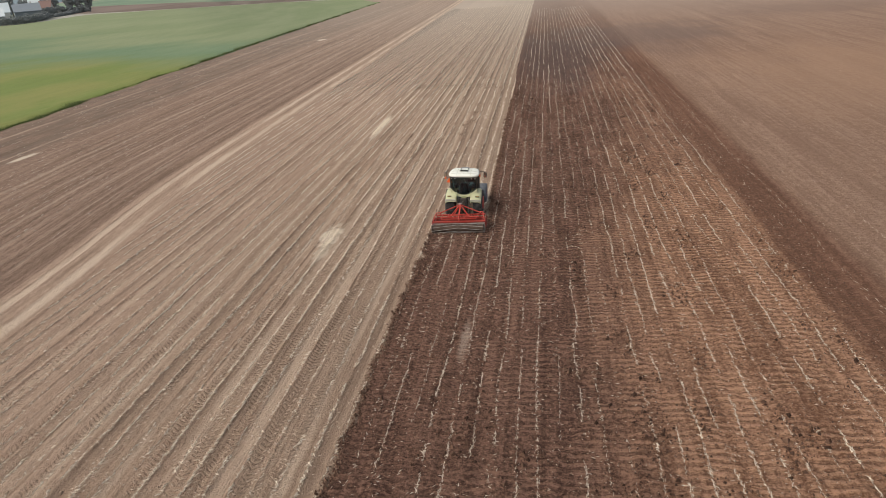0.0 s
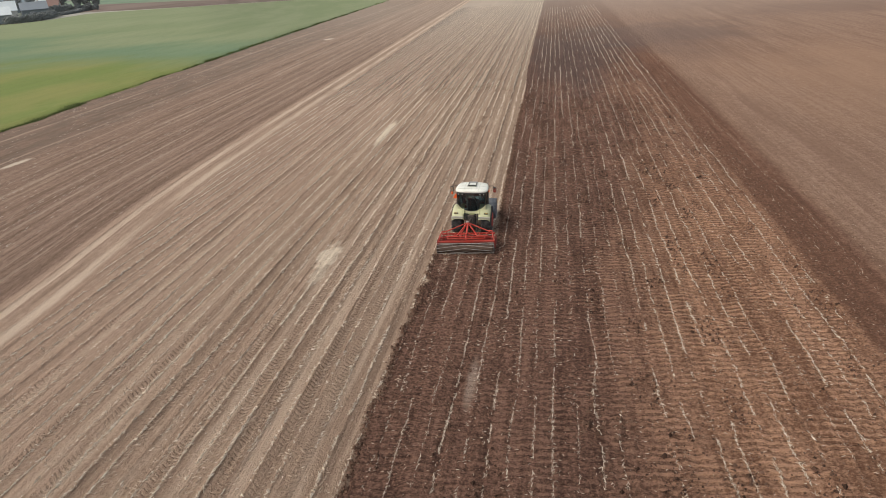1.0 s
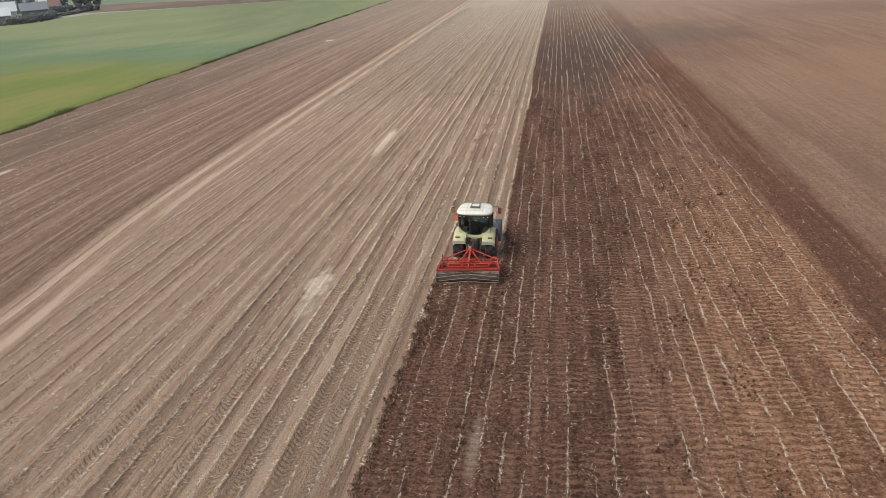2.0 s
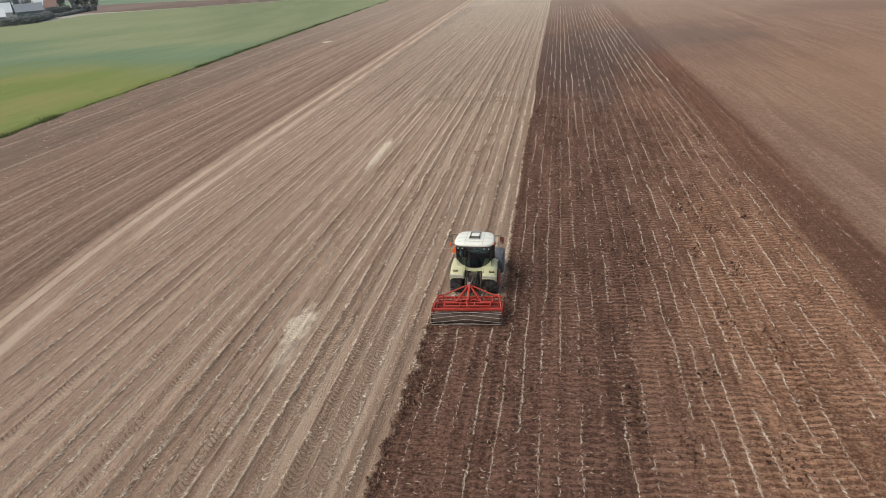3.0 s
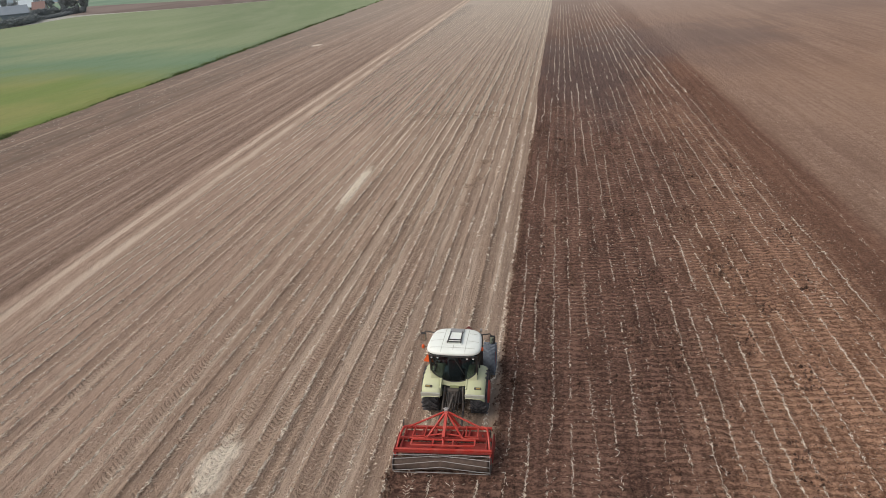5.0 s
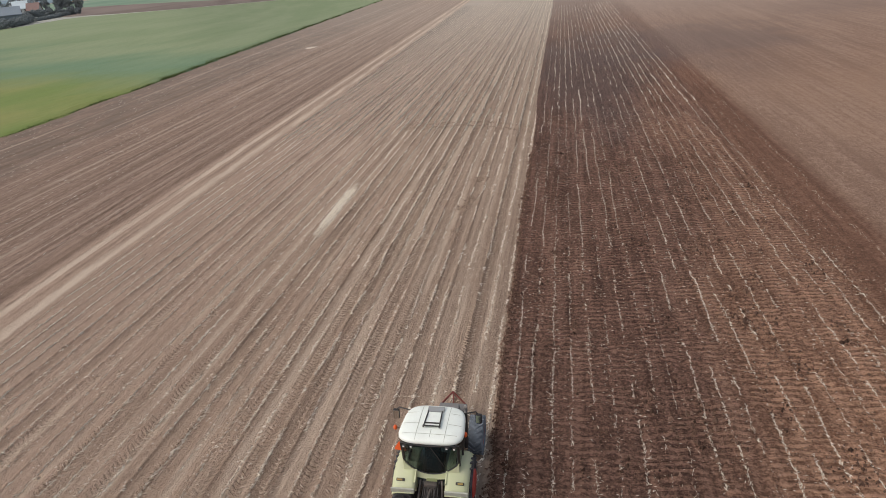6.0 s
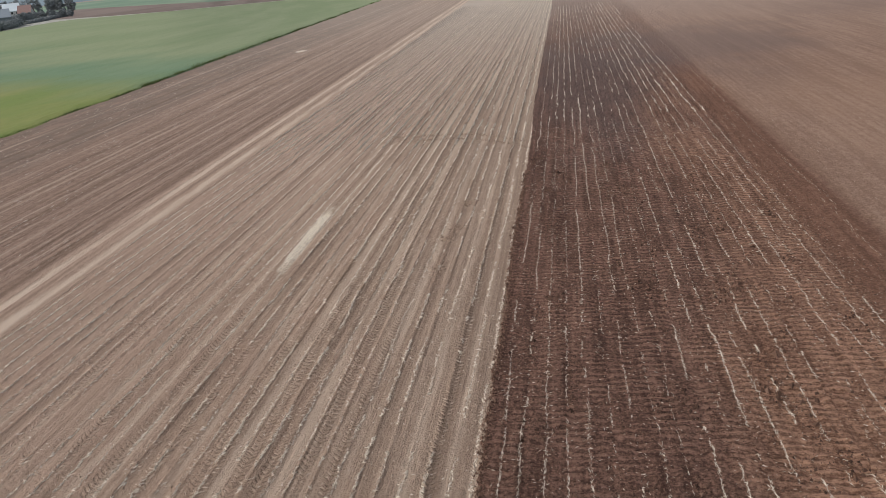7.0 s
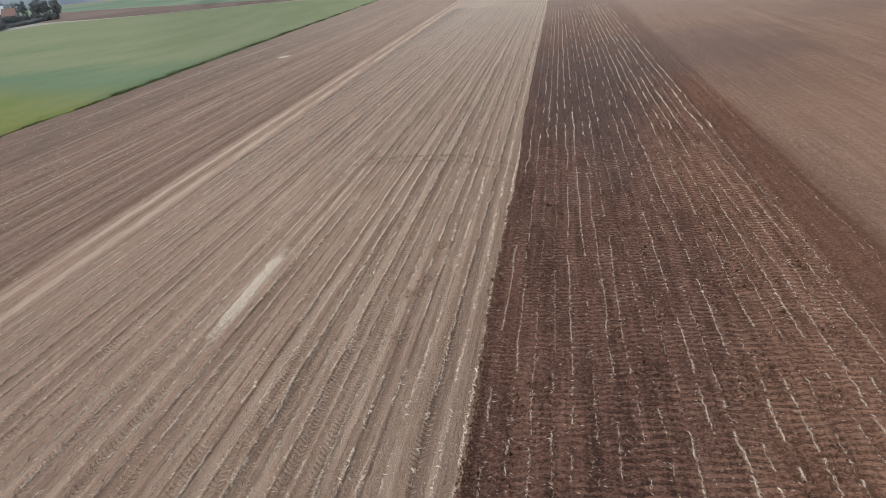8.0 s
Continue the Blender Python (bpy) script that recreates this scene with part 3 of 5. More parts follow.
# ---- fields beside and beyond ----
CROP_EDGE = ((-300, -64), (0, -65), (40, -66.5), (90, -70), (107, -71.5), (150, -75), (250, -81), (375, -89), (460, -125), (507, -195), (518, -245), (527, -290), (542, -344), (561, -401))
CROP_BACK = ((-300, -900), (300, -900), (436, -760))
CROP_BACK_FAR = ((428, -384), (472, -385), (503, -396), (543, -406), (561, -402))


def along(table, y):
    a = np.array(table, float)
    return np.interp(y, a[:, 0], a[:, 1])


def crop_grid(ys, back, drop):
    u = np.concatenate([[0.0], np.geomspace(0.0005, 0.06, 48), np.linspace(0.0665, 1, 110)])
    lo, hi = along(back, ys), along(CROP_EDGE, ys) + smooth_line(ys, 2.0, 41, 0.25) + smooth_line(ys, 9.0, 42, 0.4)
    X = hi[:, None] + (lo - hi)[:, None] * u[None]
    Y = np.repeat(ys[:, None], X.shape[1], 1)
    Z = 0.30 - drop + smooth_field(X, Y, 0.9, 1.3, 43, 0.05)
    for k in range(1, 17):
        Z[:, k] = 0.019 * k - 0.03 + smooth_field(X[:, k], ys, 0.5, 0.9, 46 + k, 0.03)
    Z[:, 0] = Z[:, -1] = -0.5
    Z[0, :] = Z[-1, :] = -0.05
    ny, nx = X.shape
    i = np.arange(nx * ny).reshape(ny, nx)
    quads = np.stack([i[:-1, 1:], i[:-1, :-1], i[1:, :-1], i[1:, 1:]], -1).reshape(-1, 4)
    return rise(np.stack([X, Y, Z], -1))[0], quads


def crop_field():
    v, q = crop_grid(np.concatenate([np.arange(-60, 200, 1.2), np.linspace(200, 436, 90)]), CROP_BACK, 0.0)
    v2, q2 = crop_grid(np.linspace(428, 561, 60), CROP_BACK_FAR, 0.04)
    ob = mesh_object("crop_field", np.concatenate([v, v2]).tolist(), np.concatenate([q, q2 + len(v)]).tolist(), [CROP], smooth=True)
    return tagged(ob, "low green cereal crop with yellowish and bluish patches", "crop", kind="stuff")


crop_field()


def strip(name, near, far, material, label, category, height, rows=40):
    """A flat field between two outlines, with a skirt down to the ground."""
    def resample(line):
        a = np.array(line, float)
        d = np.concatenate([[0], np.cumsum(np.linalg.norm(np.diff(a, axis=0), axis=1))])
        s = np.linspace(0, d[-1], 60)
        return np.stack([np.interp(s, d, a[:, 0]), np.interp(s, d, a[:, 1])], -1)
    a, b = resample(near), resample(far)
    t = np.linspace(0, 1, rows)[:, None, None]
    P = a[None] * (1 - t) + b[None] * t
    Z = np.full(P.shape[:2] + (1,), height) + RNG.normal(0, 0.03, P.shape[:2] + (1,))
    Z[0], Z[-1], Z[:, 0], Z[:, -1] = -0.06, -0.06, -0.06, -0.06
    i = np.arange(rows * 60).reshape(rows, 60)
    quads = np.stack([i[:-1, :-1], i[:-1, 1:], i[1:, 1:], i[1:, :-1]], -1).reshape(-1, 4)
    ob = mesh_object(name, rise(np.concatenate([P, Z], -1))[0].tolist(), quads.tolist(), [material])
    return tagged(ob, label, category, kind="structure")


ROAD_NEAR = ((-385, 470), (-396, 503), (-407, 543), (-402, 562), (-379, 556), (-344, 543), (-290, 528), (-245, 519), (-195, 508), (-118, 464))
ROAD_FAR = ((-402, 476), (-424, 518), (-452, 572), (-472, 624), (-430, 606), (-384, 572), (-318, 545), (-250, 530), (-190, 516), (-112, 472))
BROWN_FAR = ((-760, 930), (-807, 1116), (-686, 1029), (-457, 820), (-340, 698), (-215, 575), (-105, 482))
strip("road", ROAD_NEAR, ROAD_FAR, plain_field("pale_gravel", (0.33, 0.32, 0.28), (0.45, 0.44, 0.39), 0.3), "pale gravel farm track along the crop", "road", 0.18, 6)
strip("far_ploughed_field", ((-476, 632), (-442, 616), (-402, 588), (-384, 575), (-318, 548), (-250, 533), (-188, 519), (-110, 474)), BROWN_FAR,
      plain_field("far_brown_soil", (0.175, 0.135, 0.115), (0.235, 0.185, 0.16), (0.02, 0.01, 1)), "distant strip of brown ploughed soil", "field", 0.12)
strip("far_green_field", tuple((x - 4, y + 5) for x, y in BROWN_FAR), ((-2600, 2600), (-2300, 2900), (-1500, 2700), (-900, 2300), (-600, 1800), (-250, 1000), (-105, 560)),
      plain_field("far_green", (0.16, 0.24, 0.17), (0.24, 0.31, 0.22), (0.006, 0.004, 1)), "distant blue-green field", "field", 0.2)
# grass tinted pale blue-grey: haze over the yard is in its colour
strip("farmyard", ((-392, 456), (-440, 545), (-456, 630), (-480, 700)), ((-1900, 600), (-1950, 1200), (-1800, 1700), (-1500, 1560)),
      plain_field("hazed_yard_grass", (0.13, 0.155, 0.13), (0.21, 0.235, 0.20), 0.05), "rough grass round the farm buildings, paled for haze", "grass", 0.1, 20)


def verge():
    """A rank of taller grass along the crop's edge."""
    y = np.concatenate([RNG.uniform(0, 130, 15000), RNG.uniform(130, 380, 9000)])
    x = along(CROP_EDGE, y) + 0.25 - np.abs(RNG.normal(0, 1.7, len(y))) + smooth_line(y, 5.0, 44, 0.3)
    n = len(y)
    h, w = RNG.uniform(0.08, 0.34, n) * (1 + 0.3 * smooth_line(y, 6.0, 45)), RNG.uniform(0.04, 0.12, n)
    a = RNG.uniform(0, math.pi, n)
    d = np.stack([np.cos(a) * w, np.sin(a) * w, np.zeros(n)], -1)
    s = np.stack([-np.sin(a) * w * 0.6, np.cos(a) * w * 0.6, np.zeros(n)], -1)
    base = np.stack([x, y, np.full(n, -0.04)], -1)
    tip = base + np.stack([RNG.normal(0, 0.12, n), RNG.normal(0, 0.12, n), h], -1)
    v = np.stack([base - d, base + d, base + s, tip], 1).reshape(-1, 3)
    f = (np.array(((0, 1, 3), (1, 2, 3), (2, 0, 3)))[None] + 4 * np.arange(n)[:, None, None]).reshape(-1, 3)
    tagged(mesh_object("verge_grass", rise(v)[0].tolist(), f.tolist(), [GRASS]), "dark rank grass along the crop's edge", "grass", kind="stuff")


verge()


def stand_in_ridge():
    """A low ridge added to close the distance; blue haze is in its colour."""
    bearing = np.radians(np.linspace(8, 80, 140))
    crest = 52 + smooth_line(np.degrees(bearing), 6.0, 71, 9.0) + smooth_line(np.degrees(bearing), 1.2, 72, 2.5)
    ring = []
    for radius, up in ((1500, -0.4), (1600, 0.25), (1700, 0.6), (1800, 0.85), (1900, 1.0), (2100, 0.7), (2400, -0.4)):
        ring.append(np.stack([-np.sin(bearing) * radius, np.cos(bearing) * radius, crest * up], -1))
    v = np.stack(ring)
    i = np.arange(v.shape[0] * 140).reshape(-1, 140)
    quads = np.stack([i[:-1, 1:], i[:-1, :-1], i[1:, :-1], i[1:, 1:]], -1).reshape(-1, 4)
    hill = plain_field("ridge_haze_blue", (0.19, 0.25, 0.29), (0.25, 0.31, 0.35), 0.01)
    tagged(mesh_object("backdrop", v.reshape(-1, 3).tolist(), quads.tolist(), [hill], smooth=True), "added blue ridge standing for the hazy distance beyond the farm", "hills", kind="structure")


stand_in_ridge()


# ---- shapes ----
def box(bm, centre, size, bevel=0.0, turn=None):
    m = Matrix.Translation(centre) @ (turn or Matrix()) @ Matrix.Diagonal((*size, 1))
    made = bmesh.ops.create_cube(bm, size=1.0, matrix=m)
    if bevel:
        edges = list({e for v in made["verts"] for e in v.link_edges})
        bmesh.ops.bevel(bm, geom=edges, offset=bevel, segments=2, affect='EDGES', profile=0.6)


def rod(bm, a, b, radius, sides=8, radius_b=None):
    a, b = Vector(a), Vector(b)
    m = Matrix.Translation((a + b) / 2) @ (b - a).to_track_quat('Z', 'Y').to_matrix().to_4x4()
    bmesh.ops.create_cone(bm, cap_ends=True, segments=sides, radius1=radius, radius2=radius if radius_b is None else radius_b, depth=(b - a).length, matrix=m)


def beam(bm, a, b, width, height, bevel=0.008):
    """A square tube from a to b."""
    a, b = Vector(a), Vector(b)
    q = (b - a).to_track_quat('X', 'Z').to_matrix().to_4x4()
    box(bm, (a + b) / 2, ((b - a).length, width, height), bevel, q)


def lathe_x(bm, profile, sides=40, centre=(0, 0, 0)):
    """Turn (x, radius) points round the x axis."""
    rings = []
    for x, r in profile:
        rings.append([bm.verts.new((centre[0] + x, centre[1] + r * math.cos(2 * math.pi * k / sides), centre[2] + r * math.sin(2 * math.pi * k / sides))) for k in range(sides)])
    for p, q in zip(rings, rings[1:]):
        for k in range(sides):
            bm.faces.new((p[k], p[(k + 1) % sides], q[(k + 1) % sides], q[k]))
    bm.faces.new(rings[0][::-1])
    bm.faces.new(rings[-1])


def loft(bm, rings, close_ends=True):
    made = [[bm.verts.new(p) for p in ring] for ring in rings]
    n = len(made[0])
    for p, q in zip(made, made[1:]):
        for k in range(n):
            bm.faces.new((p[k], p[(k + 1) % n], q[(k + 1) % n], q[k]))
    if close_ends:
        bm.faces.new(made[0][::-1])
        bm.faces.new(made[-1])


def tube(bm, points, radius, sides=8, closed=False):
    """One bent tube through the points."""
    pts = [Vector(p) for p in points]
    n = len(pts)
    rings = []
    for k, p in enumerate(pts):
        before, after = pts[(k - 1) % n] if closed or k else p, pts[(k + 1) % n] if closed or k < n - 1 else p
        way = (after - before).normalized()
        q = way.to_track_quat('Z', 'Y')
        rings.append([tuple(p + q @ Vector((radius * math.cos(2 * math.pi * j / sides), radius * math.sin(2 * math.pi * j / sides), 0))) for j in range(sides)])
    loft(bm, rings + rings[:1] if closed else rings, not closed)


def slab(bm, outline, thickness):
    """A plate: an outline of 3D points pushed by a vector."""
    loft(bm, [outline, [tuple(Vector(p) + Vector(thickness)) for p in outline]])


# ---- paints ----
ROOF_WHITE = painted("roof_white", (0.86, 0.89, 0.82), (0.60, 0.59, 0.52), 0.45, 0.35, scale=2.0)
PALE_GREEN = painted("pale_green_paint", (0.52, 0.54, 0.325), (0.48, 0.455, 0.36), 0.45, 0.5, scale=2.5)
FENDER_GREY = painted("fender_grey", (0.46, 0.47, 0.40), DUST, 0.7, 0.5)
BLACK_PLASTIC = painted("black_plastic", (0.018, 0.018, 0.02), DUST, 0.55, 0.22)
CHASSIS = painted("chassis_grey", (0.03, 0.03, 0.032), DUST, 0.6, 0.3)
TYRE = painted("tyre_rubber", (0.022, 0.023, 0.026), (0.20, 0.19, 0.19), 0.85, 0.75, scale=4.0)
FRONT_TYRE = painted("dusty_tyre_rubber", (0.12, 0.135, 0.155), (0.26, 0.285, 0.32), 0.85, 0.9, scale=4.0)
RED = painted("red_paint", (0.46, 0.034, 0.022), (0.52, 0.20, 0.15), 0.4, 0.45, scale=3.0)
# deeper red for inner and low parts: their shade is painted in, under soil
DARK_RED = painted("shaded_soiled_red", (0.27, 0.02, 0.014), (0.17, 0.075, 0.055), 0.6, 0.55, scale=3.0)
ORANGE = painted("signal_orange", (0.85, 0.13, 0.025), (0.7, 0.2, 0.1), 0.4, 0.15)
STEEL = painted("worn_steel", (0.42, 0.395, 0.375), (0.27, 0.22, 0.19), 0.5, 0.7, 0.4)
DARK_STEEL = painted("soiled_steel", (0.10, 0.09, 0.085), DUST, 0.7, 0.4, 0.3)
LAMP = painted("lamp_amber", (0.30, 0.20, 0.03), DUST, 0.25, 0.3)
SILVER = painted("mirror_silver", (0.8, 0.8, 0.78), DUST, 0.05, 0.1, 1.0)
CLEAR = painted("lamp_clear", (0.72, 0.72, 0.70), DUST, 0.2, 0.2)
SEAT = painted("seat_cloth", (0.07, 0.08, 0.088), (0.11, 0.12, 0.13), 0.9, 0.5)
CAB_GREY = painted("cab_lining", (0.20, 0.24, 0.255), (0.28, 0.30, 0.30), 0.8, 0.5)


def tinted_glass():
    m = Mat("tinted_glass", 0.04)
    m.bsdf.inputs["Transmission Weight"].default_value = 1.0
    m.bsdf.inputs["IOR"].default_value = 1.45
    film = m.ramp(m.noise(2.0, 3, world_space=False), 0.4, 0.75, 0.03, 0.16)
    return m.done(m.mix(film, (0.25, 0.33, 0.345), (0.34, 0.41, 0.42)), film)


GLASS = tinted_glass()


# ---- the tractor ----
def roof_outline(scale, z, n=48, cy=3.18, a=1.0, b=0.92):
    ring = []
    for k in range(n):
        c, s = math.cos(2 * math.pi * k / n), math.sin(2 * math.pi * k / n)
        x = math.copysign(abs(c) ** 0.5, c) * a * scale
        y = math.copysign(abs(s) ** 0.5, s) * b * scale
        ring.append((x * (1 - 0.07 * y / b), cy + y, z))
    return ring


ROOF_RINGS = ((0.90, 2.74), (0.965, 2.75), (1.0, 2.78), (1.0, 2.82), (0.985, 2.86), (0.95, 2.895), (0.88, 2.92), (0.6, 2.955), (0.25, 2.97))


def roof_height(x, y):
    a = max(abs(x / (1 - 0.07 * (y - 3.18) / 0.92)) / 1.0, 1e-6)
    b = max(abs(y - 3.18) / 0.92, 1e-6)
    r = (a ** 4 + b ** 4) ** 0.25
    tops = [k for k in ROOF_RINGS[3:]]
    return float(np.interp(r, [k[0] for k in tops][::-1], [k[1] for k in tops][::-1]))


def wheel(parent, name, x, y, radius, width, tyre_paint, side):
    bm = bmesh.new()
    lathe_x(bm, ((-0.09, 0.07), (-0.09, 0.14), (0.09, 0.14), (0.13, 0.09), (0.13, 0.03)), 16)
    hub = part(name, bm, CHASSIS, parent)
    hub.location = (x, y, radius - 0.05)
    if side < 0:
        hub.rotation_euler = (0, 0, math.pi)
    w = width / 2
    bm = bmesh.new()
    lathe_x(bm, ((-w * 0.8, radius * 0.55), (-w, radius * 0.68), (-w * 0.98, radius * 0.86), (-w * 0.8, radius * 0.94), (-w * 0.3, radius * 0.965),
                 (w * 0.3, radius * 0.965), (w * 0.8, radius * 0.94), (w * 0.98, radius * 0.86), (w, radius * 0.68), (w * 0.8, radius * 0.55)), 48)
    lugs = 22
    for k in range(lugs * 2):
        lug_side = 1 if k % 2 else -1
        a = math.pi * k / lugs
        turn = Matrix.Rotation(a, 4, 'X') @ Matrix.Translation((lug_side * w * 0.5, 0, radius * 0.965)) @ Matrix.Rotation(lug_side * 0.7, 4, 'Z')
        bmesh.ops.create_cube(bm, size=1.0, matrix=turn @ Matrix.Diagonal((w * 1.15, radius * 0.075, radius * 0.07, 1)))
    part("tyre", bm, tyre_paint, hub, "dusty black tyre with chevron lugs")
    bm = bmesh.new()
    lathe_x(bm, ((-w * 0.6, radius * 0.3), (-w * 0.82, radius * 0.56), (-w * 0.7, radius * 0.57), (w * 0.7, radius * 0.57), (w * 0.84, radius * 0.56),
                 (w * 0.6, radius * 0.5), (w * 0.3, radius * 0.42), (w * 0.22, radius * 0.2), (w * 0.35, radius * 0.12)), 40)
    for k in range(8):
        a = 2 * math.pi * k / 8
        rod(bm, (w * 0.2, radius * 0.26 * math.cos(a), radius * 0.26 * math.sin(a)), (w * 0.34, radius * 0.26 * math.cos(a), radius * 0.26 * math.sin(a)), 0.018, 6)
    part("rim", bm, RED, hub, "red steel wheel rim", True)
    if radius > 0.8:
        bm = bmesh.new()
        lathe_x(bm, ((w * 0.3, radius * 0.2), (w * 0.3, radius * 0.5), (w * 1.02, radius * 0.52), (w * 1.1, radius * 0.47), (w * 1.1, radius * 0.2)), 36)
        part("wheel_weight", bm, RED, hub, "red cast wheel weight", True)


def tractor():
    top = new("tractor")
    # roof
    bm = bmesh.new()
    loft(bm, [roof_outline(s, z) for s, z in ROOF_RINGS])
    roof = part("cab_roof", bm, ROOF_WHITE, top, "off-white rounded cab roof", True)
    for line in ([(-0.44, 2.3 + 0.1 * k) for k in range(18)], [(0.46, 2.3 + 0.1 * k) for k in range(18)],
                 [(-0.88 + 0.1 * k, 2.56) for k in range(18)], [(-0.92 + 0.1 * k, 3.05) for k in range(6)], [(0.5 + 0.1 * k, 3.05) for k in range(5)],
                 [(-0.9 + 0.1 * k, 3.6) for k in range(5)], [(0.5 + 0.1 * k, 3.6) for k in range(4)], [(0.0, 2.44 + 0.08 * k) for k in range(5)]):
        bm = bmesh.new()
        for p, q in zip(line, line[1:]):
            beam(bm, (*p, roof_height(*p) + 0.001), (*q, roof_height(*q) + 0.001), 0.013, 0.012, 0)
        part("roof_seam", bm, FENDER_GREY, roof)
    # hatch with its bars
    bm = bmesh.new()
    slab(bm, [(-0.24, 2.87, 2.985), (0.24, 2.87, 2.985), (0.22, 3.56, 2.985), (-0.22, 3.56, 2.985)], (0, 0, 0.03))
    hatch = part("roof_hatch", bm, ROOF_WHITE, top, "white roof hatch")
    for a, b in (((-0.25, 2.77, 3.03), (-0.22, 3.6, 3.03)), ((0.25, 2.77, 3.03), (0.22, 3.6, 3.03)), ((-0.28, 2.84, 3.035), (0.28, 2.84, 3.035)), ((-0.25, 2.99, 3.035), (0.25, 2.99, 3.035))):
        bm = bmesh.new()
        rod(bm, a, b, 0.022)
        part("hatch_bar", bm, BLACK_PLASTIC, hatch, "dark hatch bar")
    bm = bmesh.new()
    box(bm, (0, 3.76, 2.975), (0.54, 0.24, 0.07), 0.02)
    part("roof_cover", bm, painted("cover_grey", (0.30, 0.31, 0.31), DUST, 0.6, 0.3), top, "grey cover at the roof's front edge")
    # rear work lamps under the eaves
    for x in (-0.78, -0.55, 0.55, 0.78):
        bm = bmesh.new()
        box(bm, (x, 2.27, 2.68), (0.10, 0.08, 0.07), 0.015)
        lamp = part("work_lamp", bm, BLACK_PLASTIC, top)
        bm = bmesh.new()
        box(bm, (x, 2.225, 2.68), (0.06, 0.012, 0.045), 0.004)
        part("lens", bm, CLEAR, lamp, "clear lamp lens")
    # pillars
    for s in (-1, 1):
        for foot, head in (((0.87, 2.60, 1.78), (0.88, 2.37, 2.72)), ((0.86, 3.25, 1.05), (0.92, 3.1, 2.72)), ((0.74, 4.22, 1.05), (0.80, 3.95, 2.72))):
            bm = bmesh.new()
            beam(bm, (s * foot[0], *foot[1:]), (s * head[0], *head[1:]), 0.075, 0.075, 0.015)
            part("cab_pillar", bm, BLACK_PLASTIC, top)
    # glass
    lower, upper = [], []
    for k in range(25):
        t = -1 + 2 * k / 24
        lower.append((0.85 * t, 2.50 - 0.06 * (1 - t * t), 1.98 - 0.46 * (1 - t * t) ** 0.75))
        upper.append((0.87 * t, 2.36 - 0.09 * (1 - t * t), 2.72))
    bm = bmesh.new()
    rings = []
    for p, q in zip(lower, upper):
        ring = [tuple(Vector(p).lerp(Vector(q), j / 6)) for j in range(7)]
        rings.append(ring + [(x, y + 0.008, z) for x, y, z in reversed(ring)])
    loft(bm, rings)
    rear = lower + upper[::-1]
    pane = part("rear_window", bm, GLASS, top, "dark tinted rear window with a rounded lower edge")
    pane.visible_shadow = False
    bm = bmesh.new()
    tube(bm, rear, 0.022, 6, True)
    part("window_frame", bm, BLACK_PLASTIC, pane)
    for s in (-1, 1):
        bm = bmesh.new()
        slab(bm, [(s * 0.86, 2.64, 1.7), (s * 0.88, 3.2, 1.4), (s * 0.91, 3.08, 2.70), (s * 0.87, 2.4, 2.70)], (s * 0.006, 0, 0))
        part("side_window", bm, GLASS, top, "tinted side window").visible_shadow = False
        bm = bmesh.new()
        slab(bm, [(s * 0.87, 3.3, 1.1), (s * 0.75, 4.2, 1.1), (s * 0.80, 3.95, 2.70), (s * 0.92, 3.12, 2.70)], (s * 0.006, 0, 0))
        part("cab_door", bm, GLASS, top, "glazed cab door").visible_shadow = False
    bm = bmesh.new()
    slab(bm, [(-0.72, 4.24, 1.3), (0.72, 4.24, 1.3), (0.78, 3.99, 2.70), (-0.78, 3.99, 2.70)], (0, 0.008, 0))
    part("windscreen", bm, GLASS, top, "tinted windscreen").visible_shadow = False
    bm = bmesh.new()
    rod(bm, (0.05, 2.27, 2.66), (0.34, 2.30, 2.12), 0.012, 6)
    beam(bm, (0.22, 2.30, 2.36), (0.42, 2.33, 1.92), 0.014, 0.02, 0)
    part("rear_wiper", bm, BLACK_PLASTIC, pane, "thin black rear wiper")
    # inside the cab
    bm = bmesh.new()
    box(bm, (0, 3.4, 1.0), (1.4, 1.6, 0.16), 0.03)
    box(bm, (0, 4.1, 1.35), (1.0, 0.2, 0.6), 0.05)
    part("cab_floor", bm, CAB_GREY, top)
    for s in (-1, 1):
        bm = bmesh.new()
        slab(bm, [(s * 0.79, 2.58, 1.0), (s * 0.79, 2.58, 1.82), (s * 0.80, 2.95, 1.95), (s * 0.80, 3.3, 1.7), (s * 0.80, 3.5, 1.05)], (s * -0.04, 0, 0))
        part("wheel_arch_lining", bm, SEAT, top, "dark lining over the wheel arch")
    bm = bmesh.new()
    box(bm, (0, 3.1, 1.35), (0.55, 0.5, 0.5), 0.08)
    box(bm, (0, 2.88, 1.85), (0.52, 0.16, 0.7), 0.07)
    part("driver_seat", bm, SEAT, top, "dark cloth driver's seat")
    bm = bmesh.new()
    rod(bm, (0, 3.95, 1.4), (0, 3.72, 1.85), 0.03)
    for k in range(16):
        a, b = 2 * math.pi * k / 16, 2 * math.pi * (k + 1) / 16
        rod(bm, (0.2 * math.cos(a), 3.72 - 0.08 * math.sin(a), 1.85 + 0.18 * math.sin(a)), (0.2 * math.cos(b), 3.72 - 0.08 * math.sin(b), 1.85 + 0.18 * math.sin(b)), 0.016, 6)
    part("steering_wheel", bm, BLACK_PLASTIC, top)
